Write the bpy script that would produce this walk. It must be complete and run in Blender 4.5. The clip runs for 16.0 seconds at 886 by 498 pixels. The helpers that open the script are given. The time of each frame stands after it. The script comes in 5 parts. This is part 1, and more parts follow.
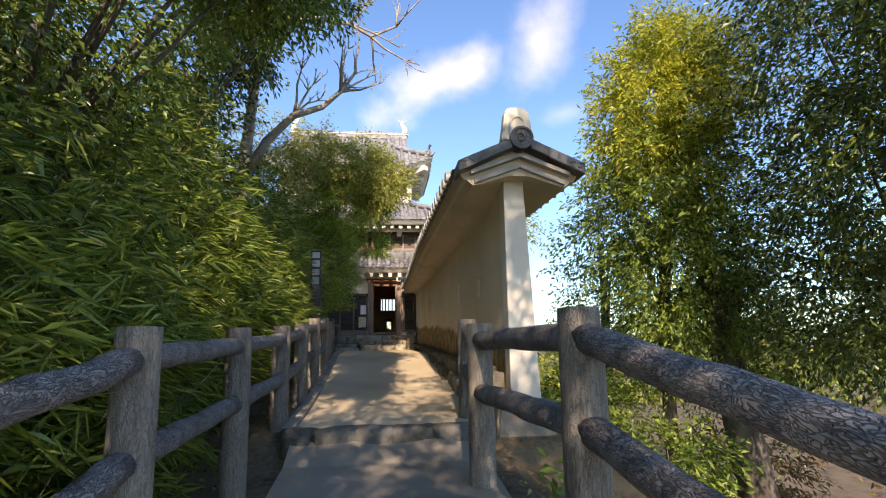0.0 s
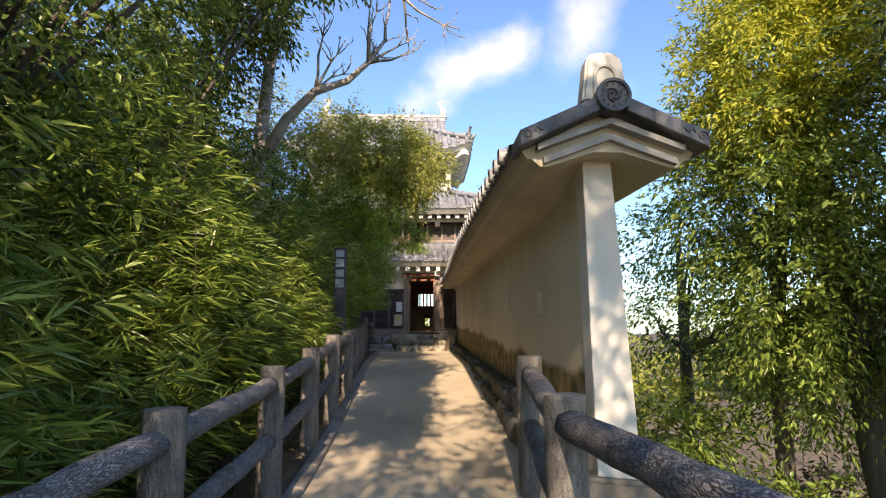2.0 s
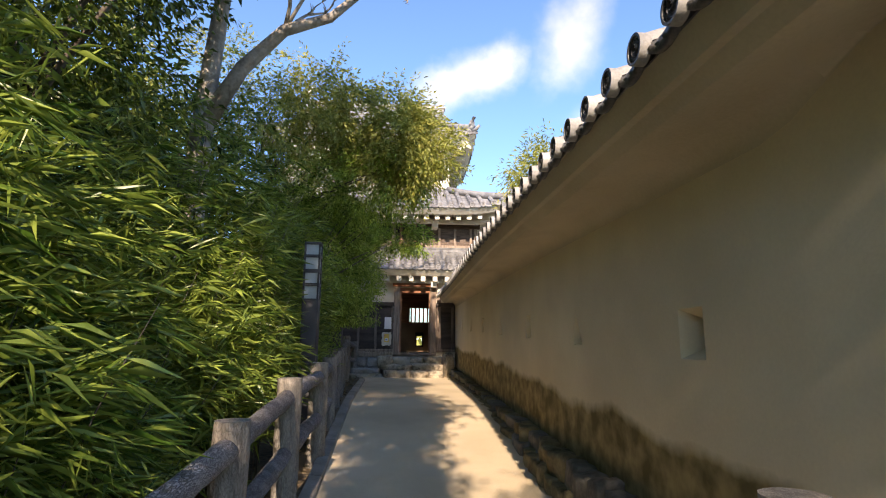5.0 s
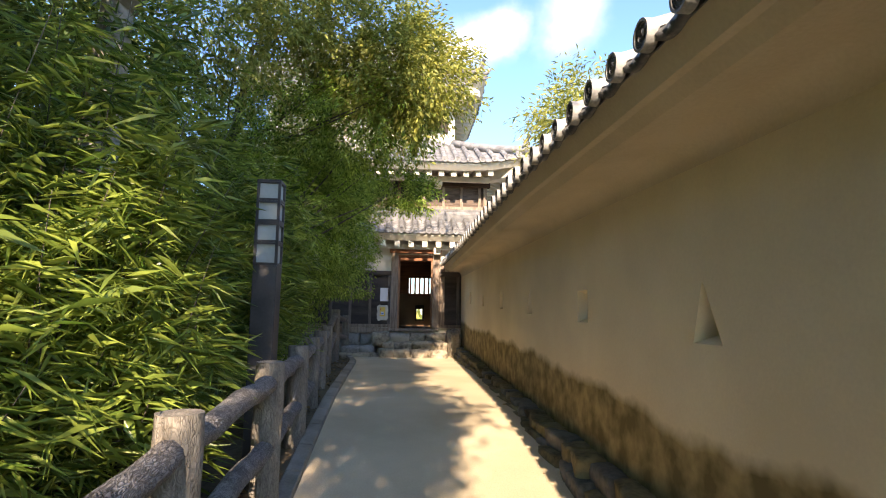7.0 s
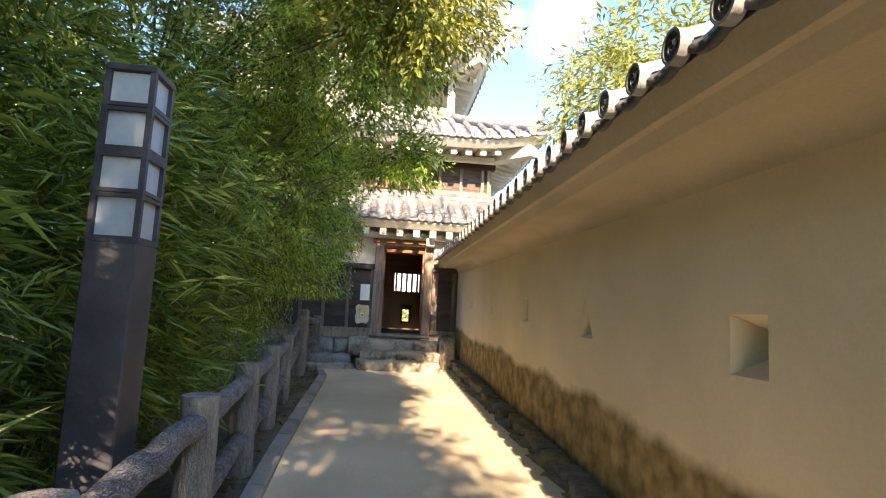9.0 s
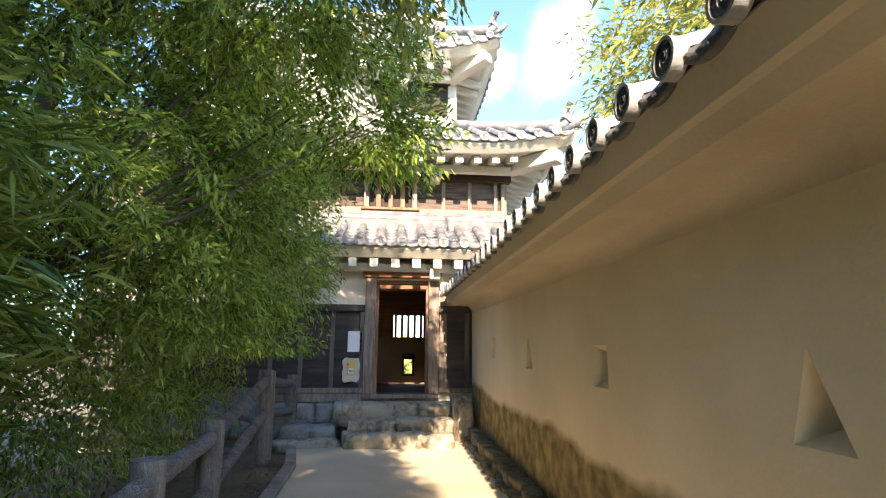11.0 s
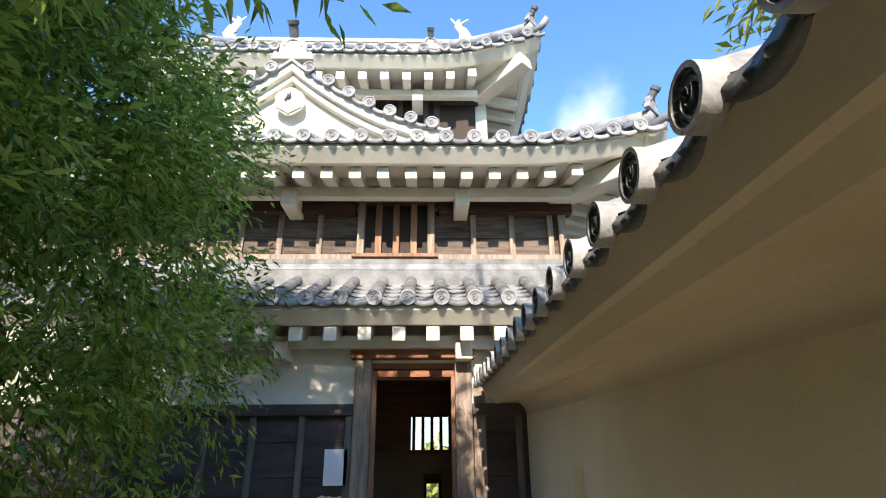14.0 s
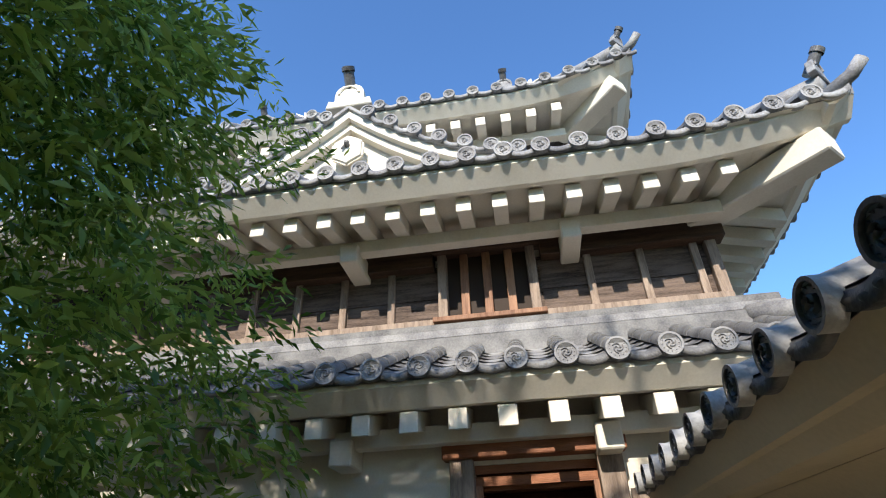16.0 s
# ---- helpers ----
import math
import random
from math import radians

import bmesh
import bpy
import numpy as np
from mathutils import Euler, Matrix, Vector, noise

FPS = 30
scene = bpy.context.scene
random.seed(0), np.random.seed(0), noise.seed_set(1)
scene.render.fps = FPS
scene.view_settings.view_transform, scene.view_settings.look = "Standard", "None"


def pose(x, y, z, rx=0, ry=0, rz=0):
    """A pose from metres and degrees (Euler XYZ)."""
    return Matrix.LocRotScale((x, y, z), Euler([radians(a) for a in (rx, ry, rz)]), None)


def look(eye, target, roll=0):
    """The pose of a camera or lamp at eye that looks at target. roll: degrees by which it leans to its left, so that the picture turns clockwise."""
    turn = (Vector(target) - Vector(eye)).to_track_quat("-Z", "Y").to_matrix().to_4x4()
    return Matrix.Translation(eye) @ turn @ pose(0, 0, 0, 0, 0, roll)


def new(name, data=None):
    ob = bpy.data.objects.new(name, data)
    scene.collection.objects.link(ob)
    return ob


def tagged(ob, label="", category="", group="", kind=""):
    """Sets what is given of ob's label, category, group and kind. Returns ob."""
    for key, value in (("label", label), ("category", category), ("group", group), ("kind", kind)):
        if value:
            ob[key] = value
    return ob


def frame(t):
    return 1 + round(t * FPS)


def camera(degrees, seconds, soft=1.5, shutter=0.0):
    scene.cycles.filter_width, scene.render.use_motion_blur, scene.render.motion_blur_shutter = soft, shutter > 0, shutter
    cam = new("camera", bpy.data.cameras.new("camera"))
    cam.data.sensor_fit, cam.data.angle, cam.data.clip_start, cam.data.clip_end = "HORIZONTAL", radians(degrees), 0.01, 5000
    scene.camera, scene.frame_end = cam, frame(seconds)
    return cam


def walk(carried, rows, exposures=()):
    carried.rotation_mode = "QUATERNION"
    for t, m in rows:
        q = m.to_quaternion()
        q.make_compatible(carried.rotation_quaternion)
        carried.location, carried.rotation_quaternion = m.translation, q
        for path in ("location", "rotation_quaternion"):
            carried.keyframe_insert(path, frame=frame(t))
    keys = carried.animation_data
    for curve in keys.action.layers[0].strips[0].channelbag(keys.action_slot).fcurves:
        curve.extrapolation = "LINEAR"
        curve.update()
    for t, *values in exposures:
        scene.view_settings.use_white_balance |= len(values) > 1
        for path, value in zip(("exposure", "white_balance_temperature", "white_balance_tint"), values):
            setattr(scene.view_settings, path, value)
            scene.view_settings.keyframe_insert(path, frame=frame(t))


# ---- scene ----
cam = camera(79.2, 16.0, soft=1.1)
PATH = [
    (0, (0.232, -1.838, 0.124), (0.467, 0.117, 0.474), -0.9),
    (0.5, (0.297, -1.412, 0.247), (0.524, 0.552, 0.548), -1.0),
    (1, (0.278, -1.072, 0.357), (0.479, 0.902, 0.603), -1.4),
    (1.5, (0.24, -0.654, 0.542), (0.413, 1.327, 0.758), -1.7),
    (2, (0.329, -0.14, 0.612), (0.418, 1.835, 0.914), -0.4),
    (2.5, (0.322, 0.329, 0.714), (0.335, 2.293, 1.091), 1.6),
    (3, (0.176, 0.821, 0.848), (0.27, 2.788, 1.199), 2.6),
    (3.5, (0.143, 1.359, 0.812), (0.295, 3.325, 1.145), 3.3),
    (6, (0.01, 3.694, 0.928), (0.142, 5.656, 1.291), -0.8),
    (6.5, (0.048, 4.269, 0.996), (0.177, 6.234, 1.347), -0.6),
    (7, (0.052, 4.859, 0.978), (0.205, 6.839, 1.22), 0.9),
    (7.5, (0.061, 5.399, 1.005), (0.25, 7.385, 1.157), 2.4),
    (8, (0.096, 6.027, 1.025), (0.285, 8.015, 1.148), 3.8),
    (8.5, (-0.011, 6.576, 1.057), (0.178, 8.56, 1.218), 4.7),
    (9, (-0.01, 7.171, 1.154), (0.205, 9.146, 1.382), 2.9),
    (11.5, (0.244, 10.22, 1.335), (0.431, 12.174, 1.716), -0.1),
    (12, (0.293, 10.806, 1.384), (0.475, 12.764, 1.748), -0.6),
    (12.5, (0.426, 11.403, 1.434), (0.597, 13.352, 1.848), -0.3),
    (13, (0.5, 11.965, 1.489), (0.648, 13.899, 1.975), 0.4),
    (13.5, (0.542, 12.484, 1.554), (0.666, 14.382, 2.174), -0.1),
    (14, (0.586, 12.963, 1.628), (0.641, 14.836, 2.328), -0.5),
    (14.5, (0.539, 13.418, 1.664), (0.543, 15.259, 2.447), -1.3),
    (15, (0.501, 13.88, 1.679), (0.414, 15.666, 2.575), -2.2),
    (15.5, (0.462, 14.285, 1.709), (0.272, 16.01, 2.703), -3.0),
    (16, (0.409, 14.674, 1.731), (0.17, 16.343, 2.806), -2.1),
]
walk(cam, [(t, look(eye, target, roll)) for t, eye, target, roll in PATH],
     [(0, 0.64, 8300, 22), (1.5, 0.76, 8300, 22), (3.5, 0.74, 8000, 22), (6, 1.08, 8400, 21), (7, 1.36, 8500, 20), (9, 1.78, 8700, 22), (11.5, 1.80, 7900, 19), (12.5, 1.66, 7250, 17), (13.5, 1.33, 7000, 14),
      (14.5, 0.93, 6900, 12), (16, 0.56, 6700, 12)])


# ---- world and sun ----
SUN_DIR = Vector((0.068, 1.0, -0.60)).normalized()
world = bpy.data.worlds.new("sky")
scene.world = world
world.use_nodes = True
wn, wl = world.node_tree.nodes, world.node_tree.links
wn.clear()
w_out = wn.new("ShaderNodeOutputWorld")
w_bg = wn.new("ShaderNodeBackground")
w_sky = wn.new("ShaderNodeTexSky")
w_sky.sky_type = "NISHITA"
w_sky.sun_disc = False
w_sky.sun_elevation = math.asin(-SUN_DIR.z)
w_sky.sun_rotation = math.atan2(-SUN_DIR.x, -SUN_DIR.y)
w_sky.air_density, w_sky.dust_density, w_sky.ozone_density = 1.2, 0.4, 2.5
w_co = wn.new("ShaderNodeTexCoord")
w_noise = wn.new("ShaderNodeTexNoise")
w_noise.inputs["Scale"].default_value = 7.0
w_noise.inputs["Detail"].default_value = 7.0
w_noise.inputs["Roughness"].default_value = 0.55
wl.new(w_co.outputs["Generated"], w_noise.inputs["Vector"])


def sky_math(op, a, b=None, c=None):
    node = wn.new("ShaderNodeMath")
    node.operation = op
    for i, v in enumerate((a, b, c)):
        if v is None:
            continue
        if isinstance(v, (int, float)):
            node.inputs[i].default_value = v
        else:
            wl.new(v, node.inputs[i])
    return node.outputs[0]


def cloud(azimuth, elevation, turn, long, short):
    """A fair-weather cloud: a ragged, soft-edged oval in that direction of the sky."""
    az, el, tu = radians(azimuth), radians(elevation), radians(turn)
    mid = Vector((math.sin(az) * math.cos(el), math.cos(az) * math.cos(el), math.sin(el)))
    side = mid.cross(Vector((0, 0, 1))).normalized()
    up = side.cross(mid)
    axes = (side * math.cos(tu) + up * math.sin(tu), up * math.cos(tu) - side * math.sin(tu), mid)
    got = []
    for axis in axes:
        dot = wn.new("ShaderNodeVectorMath")
        dot.operation = "DOT_PRODUCT"
        wl.new(w_co.outputs["Generated"], dot.inputs[0])
        dot.inputs[1].default_value = axis
        got.append(dot.outputs["Value"])
    u, v = sky_math("DIVIDE", got[0], long), sky_math("DIVIDE", got[1], short)
    r = sky_math("SQRT", sky_math("ADD", sky_math("MULTIPLY", u, u), sky_math("MULTIPLY", v, v)))
    ahead = sky_math("GREATER_THAN", got[2], 0.0)
    d = sky_math("MULTIPLY_ADD", w_noise.outputs["Fac"], 1.5, sky_math("SUBTRACT", 0.05, r))
    node = wn.new("ShaderNodeMapRange")
    node.interpolation_type = "SMOOTHSTEP"
    node.inputs["From Min"].default_value, node.inputs["From Max"].default_value = 0.0, 0.95
    wl.new(d, node.inputs["Value"])
    return sky_math("MULTIPLY", node.outputs[0], ahead)


veil = sky_math("MAXIMUM", sky_math("MULTIPLY", cloud(18.6, 31.2, 55, 0.15, 0.105), 0.68), sky_math("MULTIPLY", cloud(20.5, 23.5, 10, 0.10, 0.04), 0.35))
for c in ((7.6, 27.9, 27, 0.20, 0.085), (-70, 30, 20, 0.3, 0.08), (110, 25, 10, 0.4, 0.1), (200, 40, 30, 0.3, 0.1)):
    veil = sky_math("MAXIMUM", veil, cloud(*c))
w_tint = wn.new("ShaderNodeMixRGB")
w_tint.blend_type = "MULTIPLY"
w_tint.inputs["Fac"].default_value = 1.0
w_tint.inputs["Color2"].default_value = (0.665, 1.02, 1.41, 1)
w_mix = wn.new("ShaderNodeMixRGB")
w_mix.inputs["Color2"].default_value = (7.0, 7.2, 7.4, 1)
wl.new(sky_math("MULTIPLY", veil, 0.85), w_mix.inputs["Fac"])
wl.new(w_sky.outputs["Color"], w_tint.inputs["Color1"])
wl.new(w_tint.outputs["Color"], w_mix.inputs["Color1"])
wl.new(w_mix.outputs["Color"], w_bg.inputs["Color"])
wl.new(w_bg.outputs["Background"], w_out.inputs["Surface"])
w_bg.inputs["Strength"].default_value = 0.145
sun = new("sun", bpy.data.lights.new("sun", "SUN"))
sun.data.energy, sun.data.angle, sun.data.color = 4.9, radians(0.5), (1.0, 0.93, 0.82)
sun.matrix_world = look((0, -20, 20), Vector((0, -20, 20)) + SUN_DIR)


# ---- materials ----
def surf(name, dark, light, scale=4.0, rough=0.8, bump=0.3, bump_scale=40.0, metal=0.0, fine=0.35, stretch=(1, 1, 1), spec=0.3, local=False):
    """A worn surface: colour varies at two scales, piece by piece, with a fine relief."""
    m = bpy.data.materials.new(name)
    m.use_nodes = True
    n, l = m.node_tree.nodes, m.node_tree.links
    b = n["Principled BSDF"]
    if local:
        src = n.new("ShaderNodeTexCoord").outputs["Object"]
    else:
        src = n.new("ShaderNodeNewGeometry").outputs["Position"]
    mp = n.new("ShaderNodeMapping")
    mp.inputs["Scale"].default_value = stretch
    l.new(src, mp.inputs["Vector"])
    big = n.new("ShaderNodeTexNoise")
    big.inputs["Scale"].default_value = scale
    big.inputs["Detail"].default_value = 5
    small = n.new("ShaderNodeTexNoise")
    small.inputs["Scale"].default_value = bump_scale
    small.inputs["Detail"].default_value = 4
    l.new(mp.outputs["Vector"], big.inputs["Vector"])
    l.new(mp.outputs["Vector"], small.inputs["Vector"])
    info = n.new("ShaderNodeObjectInfo")
    add = n.new("ShaderNodeMath")
    add.operation = "MULTIPLY_ADD"
    l.new(small.outputs["Fac"], add.inputs[0])
    add.inputs[1].default_value = fine
    l.new(big.outputs["Fac"], add.inputs[2])
    add2 = n.new("ShaderNodeMath")
    add2.operation = "MULTIPLY_ADD"
    l.new(info.outputs["Random"], add2.inputs[0])
    add2.inputs[1].default_value = 0.12
    l.new(add.outputs[0], add2.inputs[2])
    ramp = n.new("ShaderNodeValToRGB")
    ramp.color_ramp.elements[0].position, ramp.color_ramp.elements[0].color = 0.42 + fine * 0.3, (*dark, 1)
    ramp.color_ramp.elements[1].position, ramp.color_ramp.elements[1].color = 0.72 + fine * 0.55, (*light, 1)
    l.new(add2.outputs[0], ramp.inputs["Fac"])
    l.new(ramp.outputs["Color"], b.inputs["Base Color"])
    b.inputs["Roughness"].default_value, b.inputs["Metallic"].default_value = rough, metal
    b.inputs["Specular IOR Level"].default_value = spec
    bp = n.new("ShaderNodeBump")
    bp.inputs["Strength"].default_value, bp.inputs["Distance"].default_value = bump, 0.012
    l.new(small.outputs["Fac"], bp.inputs["Height"])
    l.new(bp.outputs["Normal"], b.inputs["Normal"])
    return m


def leafy(name, dark, light, spread=0.5, through_light=0.35, rough=0.45):
    """Leaves: each one has its own green, and some light shines through."""
    m = bpy.data.materials.new(name)
    m.use_nodes = True
    n, l = m.node_tree.nodes, m.node_tree.links
    b = n["Principled BSDF"]
    geo = n.new("ShaderNodeNewGeometry")
    ramp = n.new("ShaderNodeValToRGB")
    ramp.color_ramp.elements[0].position, ramp.color_ramp.elements[0].color = 0.0, (*dark, 1)
    ramp.color_ramp.elements[1].position, ramp.color_ramp.elements[1].color = 1.0, (*light, 1)
    big = n.new("ShaderNodeTexNoise")
    big.inputs["Scale"].default_value = 0.9
    l.new(geo.outputs["Position"], big.inputs["Vector"])
    add = n.new("ShaderNodeMath")
    add.operation = "MULTIPLY_ADD"
    l.new(geo.outputs["Random Per Island"], add.inputs[0])
    add.inputs[1].default_value = spread
    sub = n.new("ShaderNodeMath")
    sub.operation = "SUBTRACT"
    l.new(big.outputs["Fac"], sub.inputs[0])
    sub.inputs[1].default_value = spread * 0.5
    l.new(sub.outputs[0], add.inputs[2])
    l.new(add.outputs[0], ramp.inputs["Fac"])
    l.new(ramp.outputs["Color"], b.inputs["Base Color"])
    b.inputs["Roughness"].default_value = rough
    b.inputs["Specular IOR Level"].default_value = 0.4
    tr = n.new("ShaderNodeBsdfTranslucent")
    l.new(ramp.outputs["Color"], tr.inputs["Color"])
    mix = n.new("ShaderNodeMixShader")
    mix.inputs[0].default_value = through_light
    l.new(b.outputs[0], mix.inputs[1])
    l.new(tr.outputs[0], mix.inputs[2])
    l.new(mix.outputs[0], n["Material Output"].inputs["Surface"])
    return m


def plain(name, colour, rough=0.6, metal=0.0, spec=0.5, glow=0.0):
    m = bpy.data.materials.new(name)
    m.use_nodes = True
    b = m.node_tree.nodes["Principled BSDF"]
    b.inputs["Base Color"].default_value = (*colour, 1)
    b.inputs["Roughness"].default_value, b.inputs["Metallic"].default_value = rough, metal
    b.inputs["Specular IOR Level"].default_value = spec
    if glow:
        b.inputs["Emission Color"].default_value = (*colour, 1)
        b.inputs["Emission Strength"].default_value = glow
    return m


def stained_plaster(name):
    """Cream plaster with a damp, mossy foot whose upper edge wanders."""
    m = surf(name, (0.635, 0.54, 0.375), (0.765, 0.66, 0.465), 0.9, 0.9, 0.12, 60, fine=0.25, spec=0.15)
    n, l = m.node_tree.nodes, m.node_tree.links
    b = n["Principled BSDF"]
    geo = n.new("ShaderNodeNewGeometry")
    sep = n.new("ShaderNodeSeparateXYZ")
    l.new(geo.outputs["Position"], sep.inputs[0])
    mul = n.new("ShaderNodeMath")
    mul.operation = "MULTIPLY_ADD"
    mul.inputs[1].default_value = -0.037
    l.new(sep.outputs["Y"], mul.inputs[0])
    l.new(sep.outputs["Z"], mul.inputs[2])
    edge = n.new("ShaderNodeTexNoise")
    edge.inputs["Scale"].default_value, edge.inputs["Detail"].default_value = 1.0, 5
    edge.inputs["Roughness"].default_value = 0.58
    l.new(geo.outputs["Position"], edge.inputs["Vector"])
    wob = n.new("ShaderNodeMath")
    wob.operation = "MULTIPLY_ADD"
    wob.inputs[1].default_value = -0.42
    l.new(edge.outputs["Fac"], wob.inputs[0])
    l.new(mul.outputs[0], wob.inputs[2])
    ramp = n.new("ShaderNodeValToRGB")
    ramp.color_ramp.elements[0].position, ramp.color_ramp.elements[0].color = 0.0, (1, 1, 1, 1)
    ramp.color_ramp.elements[1].position, ramp.color_ramp.elements[1].color = 0.085, (0, 0, 0, 1)
    off = n.new("ShaderNodeMath")
    off.operation = "ADD"
    off.inputs[1].default_value = 0.15
    l.new(wob.outputs[0], off.inputs[0])
    l.new(off.outputs[0], ramp.inputs["Fac"])
    moss = n.new("ShaderNodeTexNoise")
    moss.inputs["Scale"].default_value, moss.inputs["Detail"].default_value = 5.5, 10
    l.new(geo.outputs["Position"], moss.inputs["Vector"])
    mramp = n.new("ShaderNodeValToRGB")
    mramp.color_ramp.elements[0].position, mramp.color_ramp.elements[0].color = 0.38, (0.15, 0.118, 0.055, 1)
    mramp.color_ramp.elements[1].position, mramp.color_ramp.elements[1].color = 0.68, (0.36, 0.28, 0.14, 1)
    l.new(moss.outputs["Fac"], mramp.inputs["Fac"])
    mix = n.new("ShaderNodeMixRGB")
    old = b.inputs["Base Color"].links[0].from_socket
    l.new(ramp.outputs["Color"], mix.inputs["Fac"])
    l.new(old, mix.inputs["Color1"])
    l.new(mramp.outputs["Color"], mix.inputs["Color2"])
    l.new(mix.outputs["Color"], b.inputs["Base Color"])
    return m


M_CREAM = stained_plaster("cream_plaster")
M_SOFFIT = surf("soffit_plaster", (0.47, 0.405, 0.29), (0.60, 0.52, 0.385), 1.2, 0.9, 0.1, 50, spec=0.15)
M_WHITE = surf("white_plaster", (0.62, 0.575, 0.48), (0.78, 0.73, 0.63), 1.5, 0.85, 0.08, 50, spec=0.2)
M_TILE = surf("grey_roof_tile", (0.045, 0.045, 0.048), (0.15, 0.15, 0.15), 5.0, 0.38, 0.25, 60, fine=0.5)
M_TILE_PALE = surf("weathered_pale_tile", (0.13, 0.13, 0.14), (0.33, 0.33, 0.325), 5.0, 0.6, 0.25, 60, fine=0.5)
# paler copy for the wall's cover tiles: sunshine put into the colour
M_TILE_SUNLIT = surf("sunlit_tile", (0.22, 0.22, 0.215), (0.43, 0.43, 0.42), 5.0, 0.6, 0.2, 60, fine=0.5)
# weathered tile toned down, with shade put into its grey
M_TILE_MID = surf("shaded_weathered_tile", (0.085, 0.085, 0.09), (0.22, 0.22, 0.215), 5.0, 0.6, 0.25, 60, fine=0.5)
M_BLACK = surf("black_stained_boards", (0.034, 0.027, 0.025), (0.095, 0.075, 0.068), 1.5, 0.7, 0.35, 30, stretch=(1, 1, 5))
M_BATTEN = surf("dark_grey_batten", (0.065, 0.054, 0.048), (0.19, 0.16, 0.14), 2.0, 0.7, 0.35, 30, stretch=(8, 8, 1))
M_BOARD = surf("weathered_brown_boards", (0.032, 0.022, 0.018), (0.17, 0.125, 0.10), 2.5, 0.8, 0.4, 24, stretch=(1, 1, 10), fine=0.6)
M_POST = surf("grey_weathered_wood", (0.15, 0.11, 0.085), (0.36, 0.28, 0.22), 3.0, 0.8, 0.4, 20, stretch=(8, 8, 1), fine=0.5)
M_WOOD = surf("brown_timber", (0.17, 0.08, 0.045), (0.36, 0.195, 0.115), 2.0, 0.6, 0.3, 18, stretch=(9, 9, 1), fine=0.5)
M_BEAM = surf("red_brown_beam", (0.14, 0.05, 0.022), (0.30, 0.12, 0.055), 2.0, 0.6, 0.3, 18, stretch=(1, 9, 9), fine=0.5)
M_BARGE = surf("weathered_grey_plaster", (0.27, 0.255, 0.23), (0.42, 0.40, 0.36), 2.5, 0.9, 0.15, 40, spec=0.15)
M_DARKBEAM = surf("dark_brown_beam", (0.032, 0.018, 0.012), (0.095, 0.054, 0.034), 2.0, 0.65, 0.3, 18, stretch=(1, 9, 9), fine=0.5)
M_BROWNWALL = surf("brown_earth_plaster", (0.22, 0.13, 0.075), (0.30, 0.19, 0.115), 2.0, 0.9, 0.2, 40)
M_STONE = surf("tan_step_stone", (0.13, 0.108, 0.078), (0.42, 0.36, 0.27), 4.5, 0.9, 0.9, 16, fine=0.7)
M_DARKSTONE = surf("dark_damp_stone", (0.05, 0.05, 0.045), (0.15, 0.145, 0.13), 4.0, 0.8, 0.6, 22, fine=0.6)
M_MOSSY = surf("mossy_brown_stone", (0.06, 0.05, 0.028), (0.20, 0.165, 0.09), 5.0, 0.9, 0.7, 24, fine=0.6)
M_BLUESTONE = surf("blue_grey_stone", (0.13, 0.125, 0.115), (0.31, 0.295, 0.27), 3.5, 0.9, 0.6, 22, fine=0.6)
M_PATH = surf("worn_concrete_path", (0.42, 0.345, 0.235), (0.62, 0.515, 0.36), 0.8, 0.9, 0.35, 90, fine=0.5, spec=0.2)
# lower path: a greyer concrete, darkened for the tree shade lying on it
M_PATH_LOW = surf("shaded_grey_concrete_path", (0.17, 0.155, 0.13), (0.29, 0.26, 0.215), 0.8, 0.9, 0.35, 90, fine=0.5, spec=0.2)
M_CURB = surf("concrete_kerb", (0.19, 0.165, 0.13), (0.34, 0.30, 0.25), 3.0, 0.9, 0.4, 50)
M_SOIL = surf("soil_and_litter", (0.045, 0.032, 0.02), (0.17, 0.125, 0.075), 1.5, 0.95, 0.8, 18, fine=0.7)
M_BARK = surf("bark", (0.05, 0.04, 0.032), (0.16, 0.135, 0.11), 5.0, 0.9, 0.8, 22, stretch=(1, 1, 0.35), fine=0.6)
M_PALEBARK = surf("pale_bark", (0.17, 0.15, 0.125), (0.38, 0.34, 0.295), 4.0, 0.9, 0.6, 22, fine=0.6)
M_LAMP = surf("dark_grey_painted_steel", (0.05, 0.05, 0.056), (0.085, 0.085, 0.092), 3.0, 0.5, 0.1, 60, metal=0.3)
M_FROST = surf("frosted_acrylic", (0.34, 0.39, 0.40), (0.44, 0.49, 0.50), 2.0, 0.4, 0.05, 40)
M_PAPER = plain("white_paper", (0.80, 0.80, 0.80), 0.7)
M_POSTER = surf("old_poster_paper", (0.55, 0.50, 0.40), (0.72, 0.68, 0.58), 5.0, 0.8, 0.2, 30)
M_YELLOW = plain("yellow_print", (0.75, 0.52, 0.12), 0.7)
M_BLUE = plain("blue_print", (0.16, 0.30, 0.55), 0.7)
M_RED = plain("red_print", (0.65, 0.12, 0.06), 0.7)
# dark floor wood; also painted darkness of the rooms behind window bars
M_DARK = plain("dark_wood_and_unlit_room", (0.035, 0.022, 0.015), 0.8)
L_BAMBOO = leafy("bamboo_grass_leaves", (0.06, 0.128, 0.018), (0.37, 0.455, 0.092), 1.0, 0.40, 0.32)
L_BROAD = leafy("broad_evergreen_leaves", (0.045, 0.095, 0.016), (0.34, 0.44, 0.09), 1.0, 0.40, 0.28)
